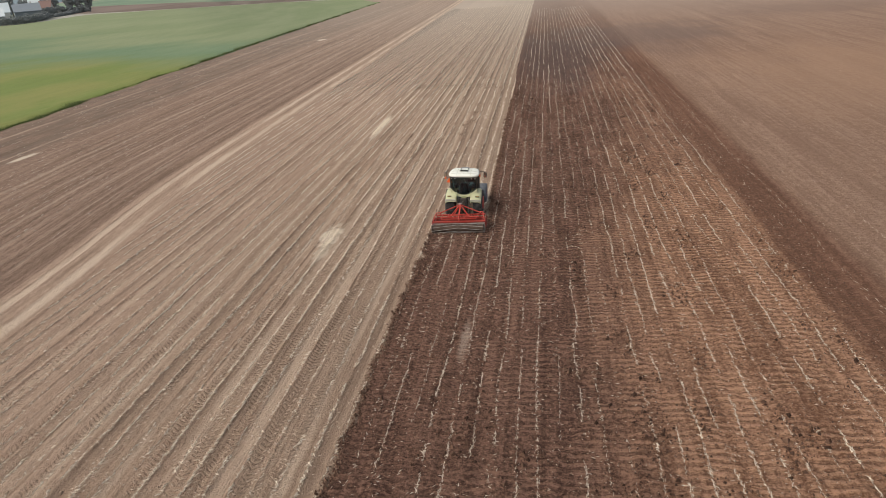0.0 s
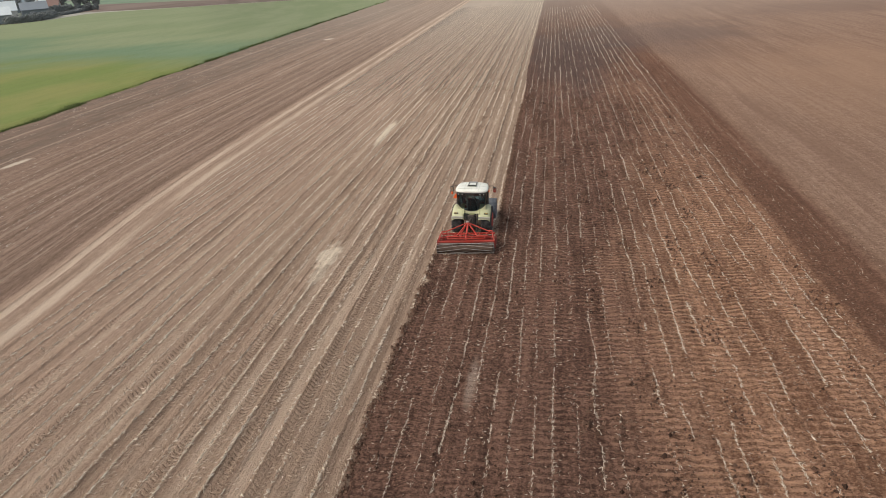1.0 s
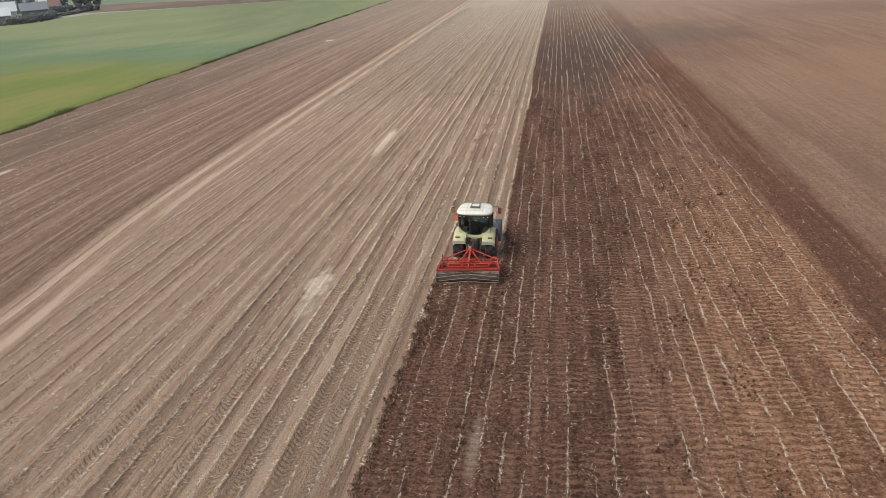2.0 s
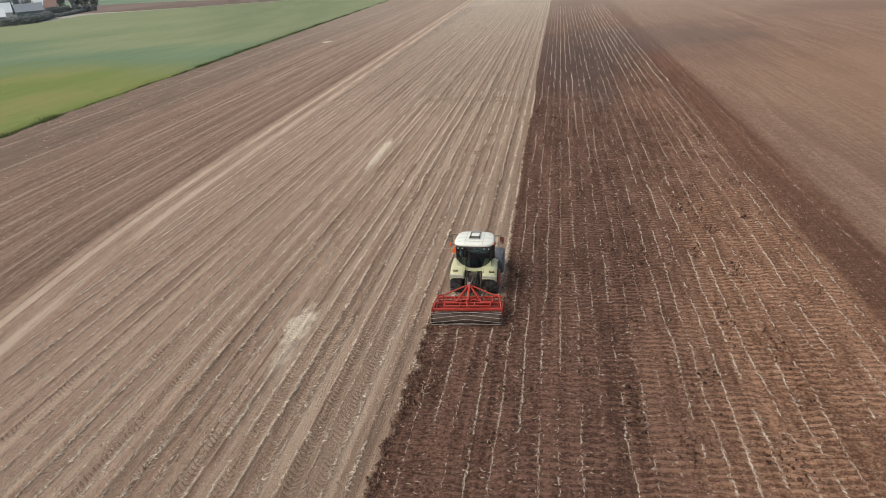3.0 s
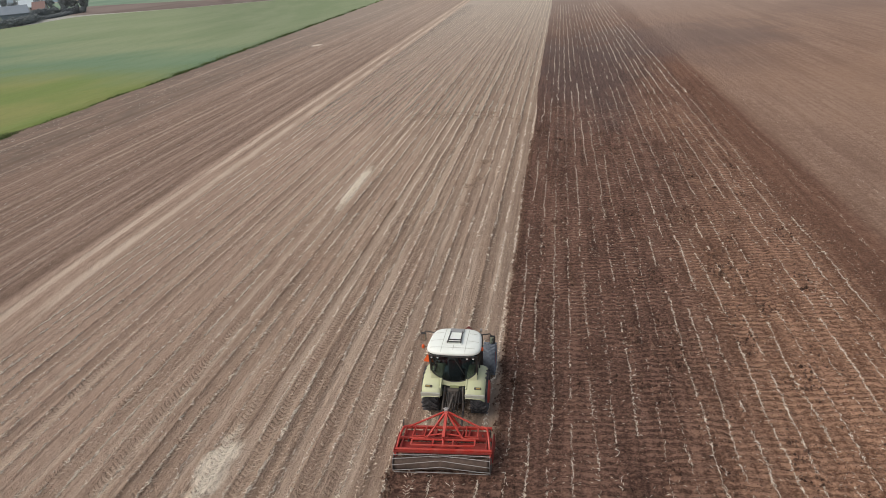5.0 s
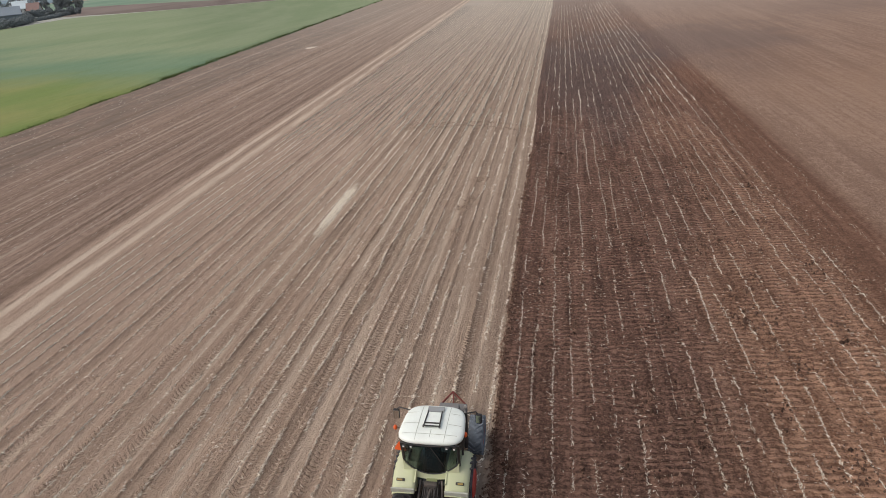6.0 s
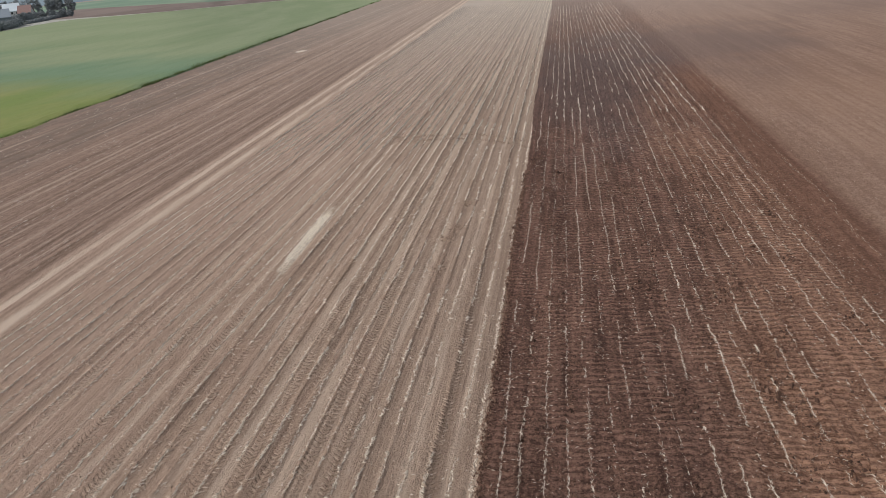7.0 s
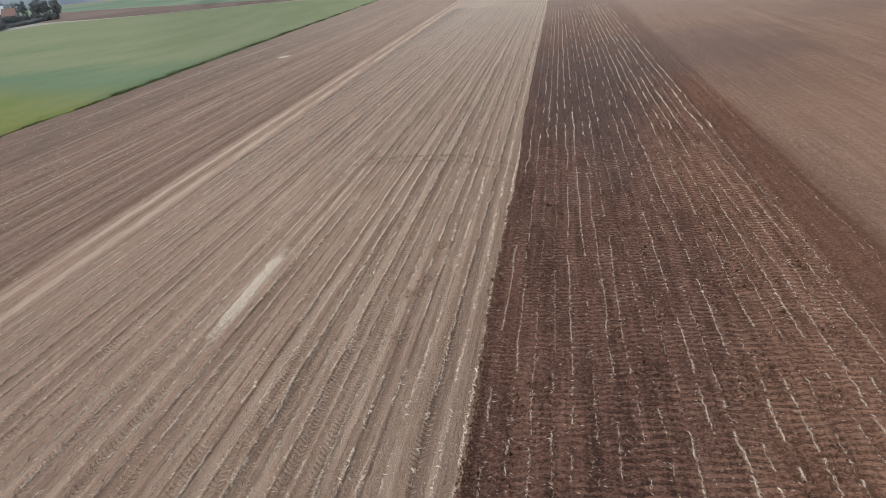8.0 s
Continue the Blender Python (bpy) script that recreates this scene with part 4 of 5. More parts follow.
    # fenders: a curved shell over each rear wheel
    for s in (-1, 1):
        arc = []
        for k in range(17):
            a = radians(205 - 145 * k / 16)
            arc.append((2.98 + 1.10 * math.cos(a) * 1.0, 0.86 + 0.87 * math.sin(a)))
        arc[0] = (arc[0][0] + 0.02, 1.16)
        arc = [(y, max(z, 1.16)) for y, z in arc]
        bm = bmesh.new()
        rings = []
        for y, z in arc:
            ny, nz = (y - 2.98), (z - 0.86)
            d = math.hypot(ny, nz)
            iy, iz = y - 0.05 * ny / d, z - 0.05 * nz / d
            rings.append([(s * 0.47, y, z), (s * 0.60, y - 0.012, z + 0.012), (s * 1.0, y - 0.012, z + 0.005), (s * 1.12, y - 0.005 * ny, z - 0.045), (s * 1.20, y - 0.03 * ny, z - 0.13), (s * 1.20, iy, iz - 0.13), (s * 1.0, iy, iz), (s * 0.47, iy, iz)])
        loft(bm, rings)
        fender = part("rear_fender", bm, PALE_GREEN, top, "pale green curved rear fender", True)
        bm = bmesh.new()
        box(bm, (s * 0.84, 1.94, 1.24), (0.74, 0.06, 0.17), 0.02, Matrix.Rotation(radians(8), 4, 'X'))
        part("fender_apron", bm, FENDER_GREY, fender, "grey lower fender apron")
        bm = bmesh.new()
        box(bm, (s * 0.93, 2.15, 1.46), (0.26, 0.07, 0.09), 0.02, Matrix.Rotation(radians(-44), 4, 'X'))
        part("tail_light", bm, BLACK_PLASTIC, fender)
        bm = bmesh.new()
        box(bm, (s * 0.95, 2.127, 1.477), (0.17, 0.05, 0.055), 0.012, Matrix.Rotation(radians(-44), 4, 'X'))
        part("lens", bm, LAMP, fender, "amber tail light lens")
        # inner cheek of the fender towards the cab
        bm = bmesh.new()
        slab(bm, [(s * 0.46, 2.1, 1.45), (s * 0.46, 2.44, 1.66), (s * 0.46, 2.44, 1.0), (s * 0.46, 2.2, 1.0)], (s * 0.05, 0, 0))
        part("fender_cheek", bm, PALE_GREEN, fender)
    # panel under the rear window
    bm = bmesh.new()
    upper = [(0.88 * t, 2.47 - 0.06 * (1 - t * t), 1.96 - 0.46 * (1 - t * t) ** 0.75) for t in [-1 + k / 12 for k in range(25)]]
    lower = [(0.88 * t, 2.43 - 0.06 * (1 - t * t), 1.50 - 0.14 * (1 - t * t)) for t in [1 - k / 12 for k in range(25)]]
    slab(bm, upper + lower, (0, 0.03, 0))
    part("rear_panel", bm, PALE_GREEN, top)
    bm = bmesh.new()
    box(bm, (0.02, 2.34, 1.36), (0.34, 0.04, 0.10), 0.01)
    part("number_plate", bm, painted("plate_dull", (0.30, 0.33, 0.16), DUST, 0.5, 0.3), top, "small dull plate")
    # chassis and gearbox
    bm = bmesh.new()
    box(bm, (0, 2.9, 0.95), (0.62, 1.2, 0.7), 0.08)
    box(bm, (0, 4.4, 0.85), (0.5, 2.4, 0.5), 0.06)
    rod(bm, (-0.95, 2.95, 0.9), (0.95, 2.95, 0.9), 0.16, 16)
    box(bm, (0, 5.6, 0.68), (1.9, 0.22, 0.22), 0.05)
    part("chassis", bm, CHASSIS, top, "dark dusty transmission housing and axles")
    bm = bmesh.new()
    box(bm, (0, 2.25, 1.1), (0.42, 0.2, 0.45), 0.04)
    for x in (-0.16, -0.06, 0.06, 0.16):
        rod(bm, (x, 2.15, 1.22), (x * 0.8, 1.3, 0.95), 0.018, 6)
    part("hydraulic_block", bm, CHASSIS, top)
    for x, sag in ((-0.22, 0.16), (-0.1, 0.1), (0.12, 0.12), (0.24, 0.18)):
        bm = bmesh.new()
        tube(bm, [(x, 2.16 - 0.95 * t, 1.24 - 0.18 * t - sag * math.sin(math.pi * t)) for t in [k / 8 for k in range(9)]], 0.016, 6)
        part("hose", bm, BLACK_PLASTIC, top, "sagging black hydraulic hose")
    for s in (-1, 1):
        bm = bmesh.new()
        beam(bm, (s * 0.36, 2.5, 0.6), (s * 0.44, 0.95, 0.57), 0.07, 0.10)
        part("lower_link", bm, CHASSIS, top)
        bm = bmesh.new()
        rod(bm, (s * 0.34, 2.35, 1.35), (s * 0.40, 1.85, 0.58), 0.035)
        part("lift_rod", bm, DARK_STEEL, top, "dark steel lift rod")
    bm = bmesh.new()
    rod(bm, (0, 2.2, 1.15), (0, 0.92, 1.30), 0.04)
    part("top_link", bm, DARK_STEEL, top, "dark steel top link")
    for x in (-0.62, 0.66):
        bm = bmesh.new()
        box(bm, (x * 1.35, 3.75, 0.75), (0.34, 0.9, 0.55), 0.08)
        part("fuel_tank" if x < 0 else "cab_steps", bm, BLACK_PLASTIC, top)
    # bonnet
    bm = bmesh.new()
    rings = []
    for y, half, h in ((4.25, 0.46, 1.56), (4.8, 0.47, 1.53), (5.6, 0.45, 1.42), (6.1, 0.42, 1.28), (6.4, 0.37, 1.10), (6.47, 0.33, 0.98)):
        ring = [(-half, y, 0.95), (-half, y, h - 0.18), (-half * 0.86, y, h - 0.05), (-half * 0.5, y, h), (half * 0.5, y, h), (half * 0.86, y, h - 0.05), (half, y, h - 0.18), (half, y, 0.95)]
        rings.append(ring)
    loft(bm, rings)
    part("bonnet", bm, ROOF_WHITE, top, "pale sloping engine bonnet", True)
    bm = bmesh.new()
    box(bm, (0, 6.6, 0.9), (0.62, 0.24, 0.4), 0.06)
    box(bm, (0, 6.9, 0.68), (1.05, 0.45, 0.32), 0.05)
    part("front_support", bm, painted("carrier_grey", (0.17, 0.165, 0.16), DUST, 0.6, 0.45), top, "dusty dark grey front carrier")
    bm = bmesh.new()
    for a, b in (((-0.5, 7.15, 0.72), (-0.1, 7.68, 0.95)), ((0.5, 7.15, 0.72), (-0.1, 7.68, 0.95)), ((-0.5, 7.15, 0.72), (0.5, 7.15, 0.72)), ((-0.1, 7.68, 0.95), (0, 7.1, 0.75))):
        beam(bm, a, b, 0.05, 0.05)
    part("front_linkage", bm, painted("weathered_red", (0.15, 0.02, 0.015), (0.16, 0.075, 0.055), 0.6, 0.5), top, "dark red triangular front linkage")
    # exhaust and intake
    bm = bmesh.new()
    rod(bm, (0.84, 4.35, 1.1), (0.84, 4.35, 2.5), 0.07, 14)
    stack = part("exhaust_stack", bm, BLACK_PLASTIC, top, "black exhaust stack beside the cab")
    bm = bmesh.new()
    tube(bm, [(0.84, 4.35, 2.5), (0.84, 4.35, 2.68), (0.85, 4.32, 2.76), (0.87, 4.24, 2.80)], 0.045, 12)
    part("tail_pipe", bm, STEEL, stack, "bright bent tail pipe")
    # mirrors
    for s, reach in ((-1, 1.46), (1, 1.30)):
        bm = bmesh.new()
        tube(bm, [(s * 0.85, 4.05, 2.66), (s * (reach - 0.1), 4.25, 2.62), (s * reach, 4.25, 2.50)], 0.022)
        arm = part("mirror_arm", bm, BLACK_PLASTIC, top)
        bm = bmesh.new()
        box(bm, (s * reach, 4.25, 2.36), (0.22, 0.10, 0.36), 0.04)
        part("mirror", bm, BLACK_PLASTIC, arm, "black wing mirror housing")
        bm = bmesh.new()
        box(bm, (s * reach, 4.196, 2.36), (0.17, 0.008, 0.30), 0.002)
        part("mirror_glass", bm, SILVER, arm, "silvered mirror glass")
    # warning signs and marker lamps
    bm = bmesh.new()
    slab(bm, [(-1.13, 2.5, 2.32), (-0.76, 2.45, 2.32), (-0.76, 2.45, 2.37), (-0.90, 2.47, 2.62), (-0.99, 2.48, 2.62), (-1.13, 2.5, 2.37)], (0, 0.03, 0))
    part("warning_triangle", bm, ORANGE, top, "orange-red slow vehicle triangle")
    bm = bmesh.new()
    beam(bm, (-0.97, 2.54, 2.42), (-0.80, 2.5, 2.42), 0.03, 0.03)
    part("sign_bracket", bm, BLACK_PLASTIC, top)
    for x, y, z in ((-1.36, 3.6, 2.30), (1.03, 2.95, 2.70)):
        bm = bmesh.new()
        bmesh.ops.create_uvsphere(bm, u_segments=12, v_segments=8, radius=0.075, matrix=Matrix.Translation((x, y, z)) @ Matrix.Diagonal((0.9, 0.9, 1.25, 1)))
        lamp = part("beacon_lamp", bm, ORANGE, top, "orange-red marker lamp", True)
        bm = bmesh.new()
        rod(bm, (x, y, z), (math.copysign(0.9, x), y, z + 0.02), 0.014, 6)
        part("lamp_arm", bm, BLACK_PLASTIC, lamp)
    for s in (-1, 1):
        wheel(top, "rear_wheel", s * 0.94, 2.98, 0.85, 0.64, TYRE, s)
        wheel(top, "front_wheel", s * 1.05, 5.62, 0.68, 0.52, FRONT_TYRE, s)
    top.matrix_world = pose(0.11, 0.14, -0.04, 0, 3.0, 0)
    return tagged(top, "pale green tractor with an off-white cab roof and dusty tyres", "tractor")


tractor()


# ---- the cultivator behind it ----
def cultivator():
    top = new("cultivator")
    # tool carrier: two cross beams joined by rails
    for y, z, half, name in ((1.05, 0.62, 1.62, "front_beam"), (0.45, 0.60, 1.66, "middle_beam"), (-0.16, 0.58, 1.74, "rear_beam")):
        bm = bmesh.new()
        beam(bm, (-half, y, z), (half, y, z), 0.085, 0.10)
        part(name, bm, DARK_RED if name == "middle_beam" else RED, top)
    for x in (-1.5, -0.42, 0.42, 1.5):
        bm = bmesh.new()
        beam(bm, (x, 1.05, 0.62), (x, -0.16, 0.58), 0.05, 0.06)
        part("frame_rail", bm, DARK_RED, top, "soiled rail in a red darkened for shade")
    # upright brackets between the front beam and the plates
    for s in (-1, 1):
        for x in (0.72, 1.14):
            bm = bmesh.new()
            beam(bm, (s * x, 0.98, 0.72), (s * (x + 0.03), 0.42, 0.70), 0.045, 0.06)
            part("bracket", bm, RED, top)
        bm = bmesh.new()
        beam(bm, (s * 0.70, 0.42, 0.71), (s * 1.19, 0.42, 0.71), 0.04, 0.05)
        part("bracket_foot", bm, RED, top)
    # bent bar in front of the inner frame
    bm = bmesh.new()
    tube(bm, [(-1.24, 0.30, 0.74), (-0.72, 0.26, 0.76), (-0.58, 0.36, 0.80), (-0.12, 0.40, 0.84), (0.12, 0.40, 0.84), (0.58, 0.36, 0.80), (0.72, 0.26, 0.76), (1.24, 0.30, 0.74)], 0.028)
    part("bent_bar", bm, RED, top)
    bm = bmesh.new()
    box(bm, (0, 0.72, 0.50), (3.1, 0.55, 0.05), 0.01)
    box(bm, (0, 0.15, 0.48), (3.2, 0.45, 0.05), 0.01)
    part("cover_plate", bm, DARK_RED, top, "soiled cover plate in a red darkened for shade")
    # raised inner frame
    bm = bmesh.new()
    ring = [(-1.12, 0.16, 0.78), (1.12, 0.16, 0.78), (1.12, -0.12, 0.76), (-1.12, -0.12, 0.76)]
    for p, q in zip(ring, ring[1:] + ring[:1]):
        beam(bm, p, q, 0.05, 0.05)
    beam(bm, (-0.35, 0.16, 0.78), (-0.35, -0.12, 0.76), 0.05, 0.05)
    beam(bm, (0.35, 0.16, 0.78), (0.35, -0.12, 0.76), 0.05, 0.05)
    part("inner_frame", bm, RED, top)
    # headstock
    for a, b, w in (((0, 1.12, 1.32), (-0.44, 1.12, 0.62), 0.08), ((0, 1.12, 1.32), (0.44, 1.12, 0.62), 0.08), ((0.02, 1.06, 1.30), (0.0, 0.1, 0.80), 0.10),
                    ((0.0, 1.08, 1.31), (-0.62, 0.28, 0.74), 0.055), ((0.0, 1.08, 1.31), (0.66, 0.28, 0.74), 0.055),
                    ((0, 1.10, 1.31), (-1.34, 0.72, 0.88), 0.055), ((0, 1.10, 1.31), (1.38, 0.72, 0.84), 0.055)):
        bm = bmesh.new()
        beam(bm, a, b, w, w)
        part("headstock_brace", bm, RED, top)
    bm = bmesh.new()
    box(bm, (0, 1.12, 1.33), (0.14, 0.16, 0.14), 0.02)
    rod(bm, (-0.1, 1.16, 1.36), (0.1, 1.16, 1.36), 0.025)
    part("headstock_head", bm, STEEL, top, "worn steel top-link bracket")
    bm = bmesh.new()
    rod(bm, (0, 0.12, 0.82), (0, -0.02, 0.62), 0.05)
    rod(bm, (0.0, 0.1, 0.98), (0.0, 0.12, 0.80), 0.035)
    part("depth_spindle", bm, RED, top)
    # side hoops and side plates
    for s in (-1, 1):
        bm = bmesh.new()
        hoop = [(1.64, -0.1, 0.62), (1.58, 0.25, 0.86), (1.50, 0.62, 0.94), (1.30, 0.78, 0.90), (1.30, 0.98, 0.66)]
        tube(bm, [(s * p[0], *p[1:]) for p in hoop], 0.035)
        part("side_hoop", bm, RED, top)
        bm = bmesh.new()
        slab(bm, [(s * 1.70, 0.9, 0.12), (s * 1.70, -0.2, 0.12), (s * 1.70, -0.28, 0.66), (s * 1.70, 0.7, 0.66), (s * 1.70, 0.95, 0.45)], (s * 0.025, 0, 0))
        part("side_plate", bm, DARK_RED, top, "soiled side plate in a red darkened for shade")
        bm = bmesh.new()
        beam(bm, (s * 1.66, -0.1, 0.56), (s * 1.68, -0.52, 0.34), 0.05, 0.11)
        part("roller_arm", bm, RED, top)
    bm = bmesh.new()
    rod(bm, (-1.56, 0.75, 0.7), (-1.52, 0.80, 1.14), 0.022)
    part("marker_post", bm, BLACK_PLASTIC, top, "thin black upright rod")
    for k in range(8):
        bm = bmesh.new()
        x = -0.85 + 0.24 * k
        box(bm, (x + 0.02, 0.72, 0.60), (0.07, 0.34, 0.16), 0.015)
        part("tine_mount", bm, DARK_RED, top, "soiled tine mount in a red darkened for shade")
    # tines
    for k in range(14):
        for y in ((1.0, 0.4) if k % 2 else (0.7,)):
            bm = bmesh.new()
            x = -1.56 + 0.24 * k
            beam(bm, (x, y, 0.6), (x, y - 0.06, 0.28), 0.03, 0.06, 0)
            beam(bm, (x, y - 0.06, 0.28), (x, y + 0.08, -0.06), 0.04, 0.05, 0)
            part("tine", bm, DARK_STEEL, top, "soiled steel tine")
    # cage roller with slanting bars in two halves
    bm = bmesh.new()
    rod(bm, (-1.7, -0.52, 0.29), (1.7, -0.52, 0.29), 0.05, 12)
    roller = part("roller", bm, DARK_STEEL, top, "cage roller with slanting steel bars")
    bm = bmesh.new()
    lathe_x(bm, [(-1.66 + 0.1 * k, 0.205 + 0.025 * math.sin(2.3 * k) * math.cos(1.1 * k)) for k in range(34)], 26, (0, -0.52, 0.29))
    part("packed_soil", bm, painted("packed_earth", (0.07, 0.048, 0.038), (0.16, 0.11, 0.085), 0.95, 0.7, scale=5.0), roller, "dark soil packed inside the roller", True)
    for x in (-1.68, -0.84, 0.0, 0.84, 1.68):
        bm = bmesh.new()
        r = 0.27 if abs(x) > 1 else 0.17
        lathe_x(bm, ((-0.012, 0.06), (-0.012, r), (0.012, r), (0.012, 0.06)), 28, (x, -0.52, 0.29))
        part("roller_disc", bm, DARK_STEEL, roller)
    for k in range(9):
        pts = []
        for j in range(-10, 11):
            a = 2 * math.pi * k / 9 + 0.062 * abs(j)
            pts.append((0.169 * j, -0.52 + 0.30 * math.cos(a), 0.29 + 0.30 * math.sin(a)))
        bm = bmesh.new()
        tube(bm, pts, 0.012, 6)
        part("roller_bar", bm, STEEL, roller, "bright worn steel bar")
    bm = bmesh.new()
    beam(bm, (-1.73, -0.31, 0.60), (1.73, -0.31, 0.60), 0.025, 0.06, 0)
    part("scraper_bar", bm, DARK_RED, top, "soiled scraper bar in a red darkened for shade")
    top.matrix_world = pose(0.12, -0.14, 0, 0, 0, 0)
    return tagged(top, "red tractor-mounted cultivator with a steel cage roller", "cultivator")


cultivator()


# ---- the far farm ----
WALL_WHITE = painted("house_wall", (0.62, 0.62, 0.60), (0.40, 0.38, 0.35), 0.8, 0.5, scale=0.3)
WALL_GREY = painted("barn_wall", (0.21, 0.25, 0.27), (0.16, 0.18, 0.20), 0.8, 0.5, scale=0.3)
ROOF_PALE = painted("sheet_roof", (0.72, 0.80, 0.83), (0.55, 0.60, 0.62), 0.5, 0.5, scale=0.3)
ROOF_GREY = painted("slate_roof", (0.26, 0.30, 0.34), (0.19, 0.22, 0.25), 0.6, 0.5, scale=0.3)
ROOF_RED = painted("tile_roof", (0.25, 0.155, 0.135), (0.25, 0.19, 0.175), 0.7, 0.5, scale=0.3)
WINDOW_DARK = painted("window_glass", (0.03, 0.035, 0.04), (0.08, 0.08, 0.08), 0.1, 0.3)
DOOR_BROWN = painted("door_wood", (0.12, 0.07, 0.04), (0.2, 0.15, 0.1), 0.6, 0.4)
BARK = painted("bark", (0.07, 0.055, 0.045), (0.12, 0.10, 0.08), 0.9, 0.6)


def building(name, x, y, length, depth, eaves, ridge, turn, wall_paint, roof_paint, label, category, windows=4, floors=1, chimney=True):
    top = new(name)
    (place,), (size,) = rise((x, y, 0.05))
    length, depth, eaves, ridge = length * size, depth * size, eaves * size, ridge * size
    bm = bmesh.new()
    l, d = length / 2, depth / 2
    loft(bm, [[(sx, -d, 0), (sx, d, 0), (sx, d, eaves), (sx, 0, ridge - 0.15), (sx, -d, eaves)] for sx in (-l, l)])
    part("wall", bm, wall_paint, top)
    bm = bmesh.new()
    drop = (ridge - eaves) / d * 0.35
    loft(bm, [[(sx, -d - 0.35, eaves - drop), (sx, 0, ridge), (sx, d + 0.35, eaves - drop), (sx, d + 0.35, eaves - drop + 0.2), (sx, 0, ridge + 0.22), (sx, -d - 0.35, eaves - drop + 0.2)] for sx in (-l - 0.35, l + 0.35)])
    roof = part("roof", bm, roof_paint, top)
    if chimney:
        bm = bmesh.new()
        box(bm, (l * 0.4, 0.3, ridge + 0.25), (0.55, 0.55, 1.2), 0.05)
        part("chimney", bm, WALL_WHITE, roof)
    for f in range(floors):
        for k in range(windows):
            wx = -l + length * (k + 0.7) / (windows + 0.4)
            wz = 1.45 + f * 2.5
            bm = bmesh.new()
            box(bm, (wx, -d - 0.02, wz), (1.0, 0.12, 1.2), 0.02)
            frame_part = part("window", bm, WALL_WHITE, top)
            bm = bmesh.new()
            box(bm, (wx, -d - 0.085, wz), (0.84, 0.03, 1.04), 0)
            part("pane", bm, WINDOW_DARK, frame_part)
    bm = bmesh.new()
    box(bm, (-l + length * 0.35 / (windows + 0.4), -d - 0.02, 1.0), (0.95, 0.1, 2.0), 0.02)
    part("door", bm, DOOR_BROWN, top)
    top.matrix_world = pose(place[0], place[1], place[2] - 0.1, 0, 0, turn)
    return tagged(top, label, category, "farm buildings")


# far groups stand some 600 m out; the long sides face the fields
building("barn", -434, 470, 26, 16, 6.5, 12.0, 40, WALL_GREY, ROOF_PALE, "long grey barn with a pale sheet roof", "barn", 3, 1, False)
building("farmhouse", -430, 514, 20, 13, 8.5, 14.0, 40, WALL_GREY, ROOF_GREY, "grey farmhouse with a slate roof", "house", 4, 1)
building("shed", -462, 520, 16, 12, 9.0, 16.0, 40, WALL_WHITE, ROOF_PALE, "white outbuilding with a pale roof", "shed", 2, 1, False)
building("cottage", -548, 698, 12, 11, 8.5, 15.0, 20, WALL_WHITE, ROOF_RED, "white cottage with a red tiled roof", "house", 3, 1)
building("white_house", -578, 715, 16, 12, 11.0, 18.0, 37, WALL_WHITE, ROOF_PALE, "white house with a pale roof among trees", "house", 3, 2)
building("long_shed", -760, 860, 60, 18, 9.0, 14.5, 40, WALL_GREY, ROOF_PALE, "distant long shed with a pale roof", "shed", 6, 1, False)


def leaf_cloud(bm_verts, bm_faces, centre, radius, count, leaf, rng):
    for _ in range(count):
        v = rng.normal(0, 1, 3)
        v *= radius * rng.uniform(0.55, 1.05) / np.linalg.norm(v)
        c = np.array(centre) + v * np.array((1, 1, 0.85))
        a = rng.normal(0, 1, (4, 3)) * leaf
        base = len(bm_verts)
        bm_verts.extend((c + k).tolist() for k in a)
        bm_faces.extend(((base, base + 1, base + 2), (base, base + 2, base + 3), (base, base + 3, base + 1), (base + 1, base + 3, base + 2)))


def tree(x, y, height, spread_r, seed, label, clumps=9):
    rng = np.random.default_rng(seed)
    top = new("tree")
    (place,), (size,) = rise((x, y, 0))
    height, spread_r = height * size, spread_r * size
    bm = bmesh.new()
    rod(bm, (0, 0, -0.2), (0, 0, height * 0.55), height * 0.03, 10, height * 0.016)
    verts, faces = [], []
    for k in range(clumps):
        a = 2.4 * k + rng.uniform(-0.4, 0.4)
        z = height * (0.35 + 0.55 * k / clumps)
        r = spread_r * (1.0 - 0.5 * abs(k / clumps - 0.35)) * rng.uniform(0.3, 0.75)
        tip = (r * math.cos(a), r * math.sin(a), z)
        rod(bm, (0, 0, height * 0.3 + 0.2 * z), tip, height * 0.011, 6, height * 0.005)
        leaf_cloud(verts, faces, tip, spread_r * rng.uniform(0.35, 0.55), 110, 0.2, rng)
    part("trunk", bm, BARK, top)
    mesh_object("crown", verts, faces, [HAZED_LEAVES], top)
    top.matrix_world = pose(place[0], place[1], place[2] - 0.1)
    return tagged(top, label, "tree", "trees round the farm")


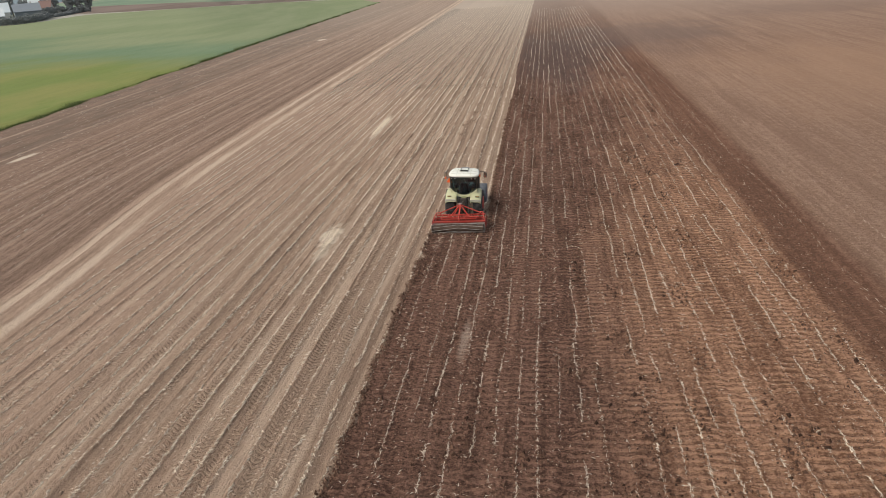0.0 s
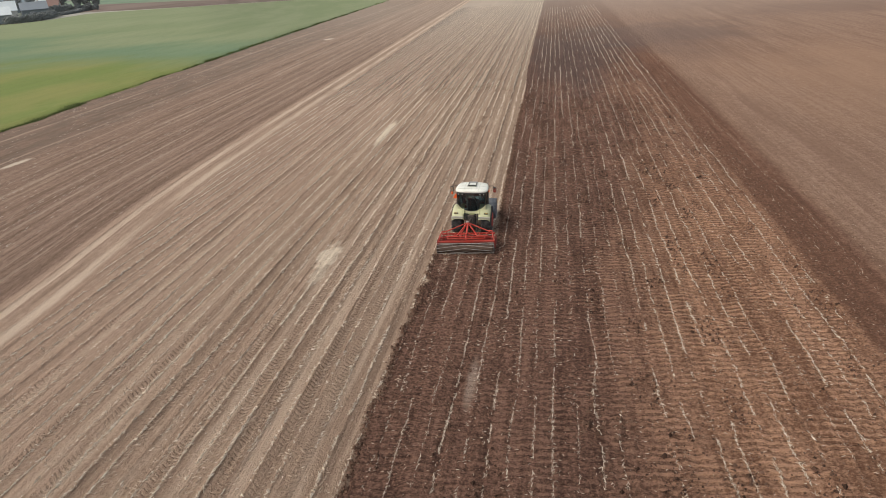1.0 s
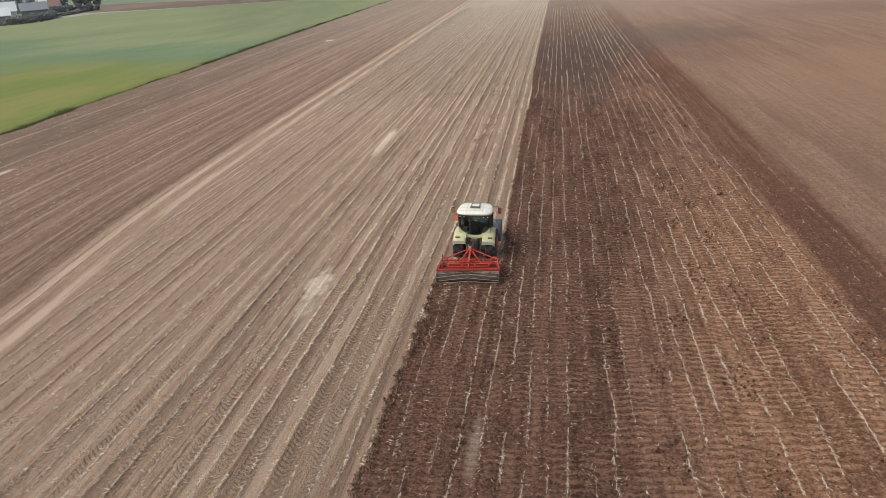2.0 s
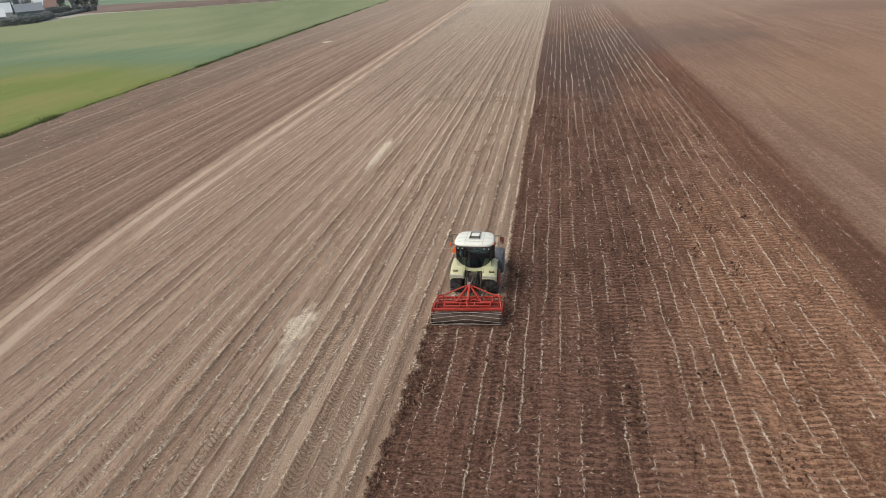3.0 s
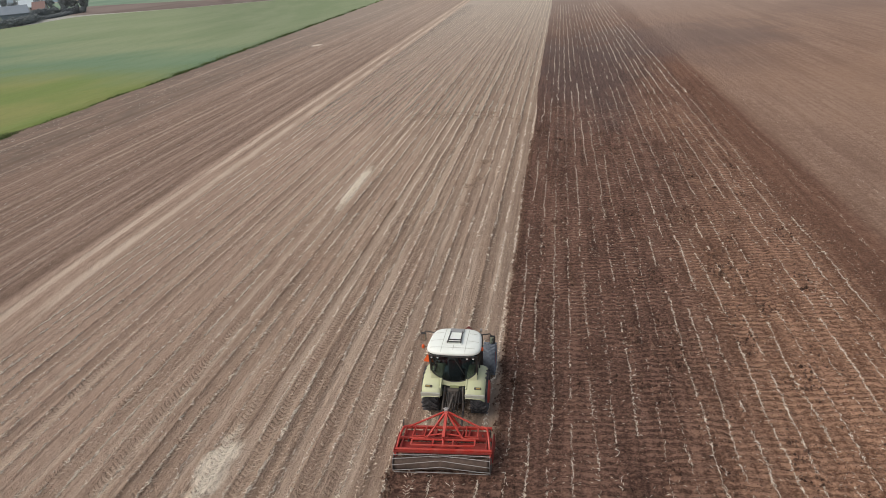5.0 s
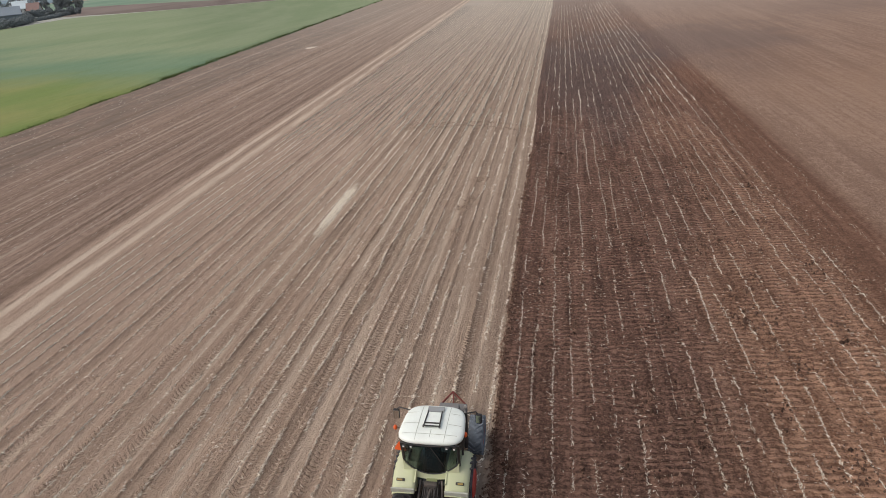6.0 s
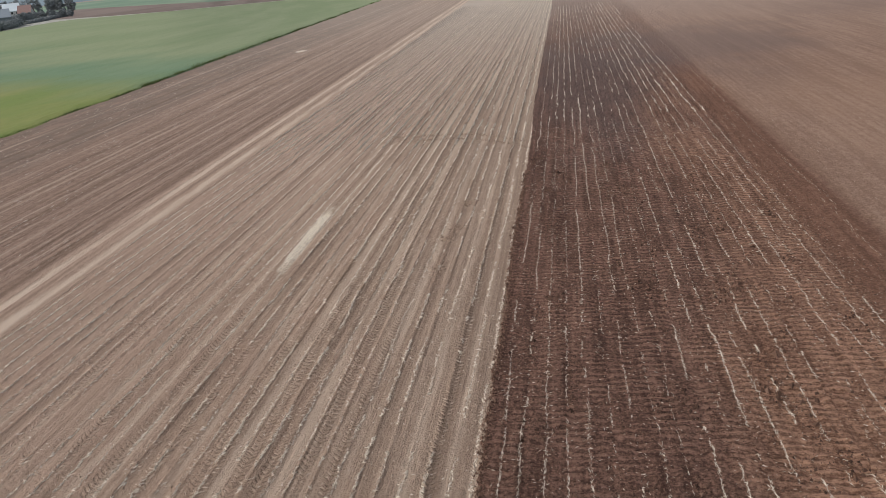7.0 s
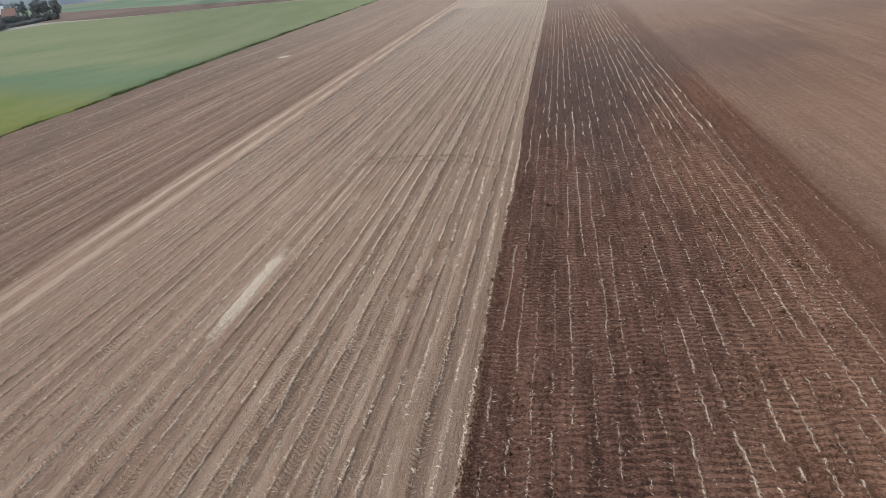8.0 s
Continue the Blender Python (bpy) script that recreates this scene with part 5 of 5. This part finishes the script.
def rank(x, y, turn, length, count, depth, low, high, radius):
    """Trees scattered along a line."""
    out = []
    for k in range(count):
        along_line, off = length * (k + RNG.uniform(-0.3, 0.3)) / (count - 1), RNG.uniform(0, depth)
        c, s = math.cos(radians(turn)), math.sin(radians(turn))
        out.append((x + c * along_line - s * off, y + s * along_line + c * off, RNG.uniform(low, high), radius * RNG.uniform(0.8, 1.2)))
    return out


TREES = rank(-472, 592, 118, 62, 6, 8, 6.5, 9.0, 4.2) + rank(-517, 660, 37, 38, 7, 8, 6.0, 9.0, 4.0) + rank(-537, 712, 0, 27, 6, 12, 17, 22, 4.4)
TREES += rank(-655, 720, 34, 95, 9, 22, 20, 26, 6.5) + rank(-560, 560, 40, 70, 6, 25, 17, 21, 6.0) + [(-528, 742, 6, 2.6), (-450, 545, 10, 4.5), (-462, 556, 12, 5.0), (-556, 705, 13, 4.5)]
for k, (x, y, h, r) in enumerate(TREES):
    tree(x, y, h, r, 200 + k, "dark bushy tree beside the farm buildings" if h < 13 else "tall dark tree beside the farm buildings")


def hedge(points, height, width, seed, label):
    rng = np.random.default_rng(seed)
    verts, faces = [], []
    a, k = rise([(px, py, 0) for px, py in points])
    height, width = height * float(k.mean()), width * 0.7
    d = np.concatenate([[0], np.cumsum(np.linalg.norm(np.diff(a[:, :2], axis=0), axis=1))])
    for s in np.arange(0, d[-1], 0.9):
        c = (np.interp(s, d, a[:, 0]), np.interp(s, d, a[:, 1]), np.interp(s, d, a[:, 2]) + height * rng.uniform(0.35, 0.55))
        leaf_cloud(verts, faces, c, height * rng.uniform(0.4, 0.7), 110, 0.24 * width, rng)
    tagged(mesh_object("hedge", verts, faces, [HAZED_LEAVES]), label, "hedge", kind="stuff")


hedge(((-395, 438), (-388, 452), (-402, 490), (-420, 520), (-436, 546)), 6.5, 1.2, 61, "dark ragged hedge along the farmyard")
hedge(((-446, 566), (-462, 606), (-488, 656), (-500, 690), (-506, 705)), 3.6, 1.0, 62, "dark ragged hedge between the farm buildings")
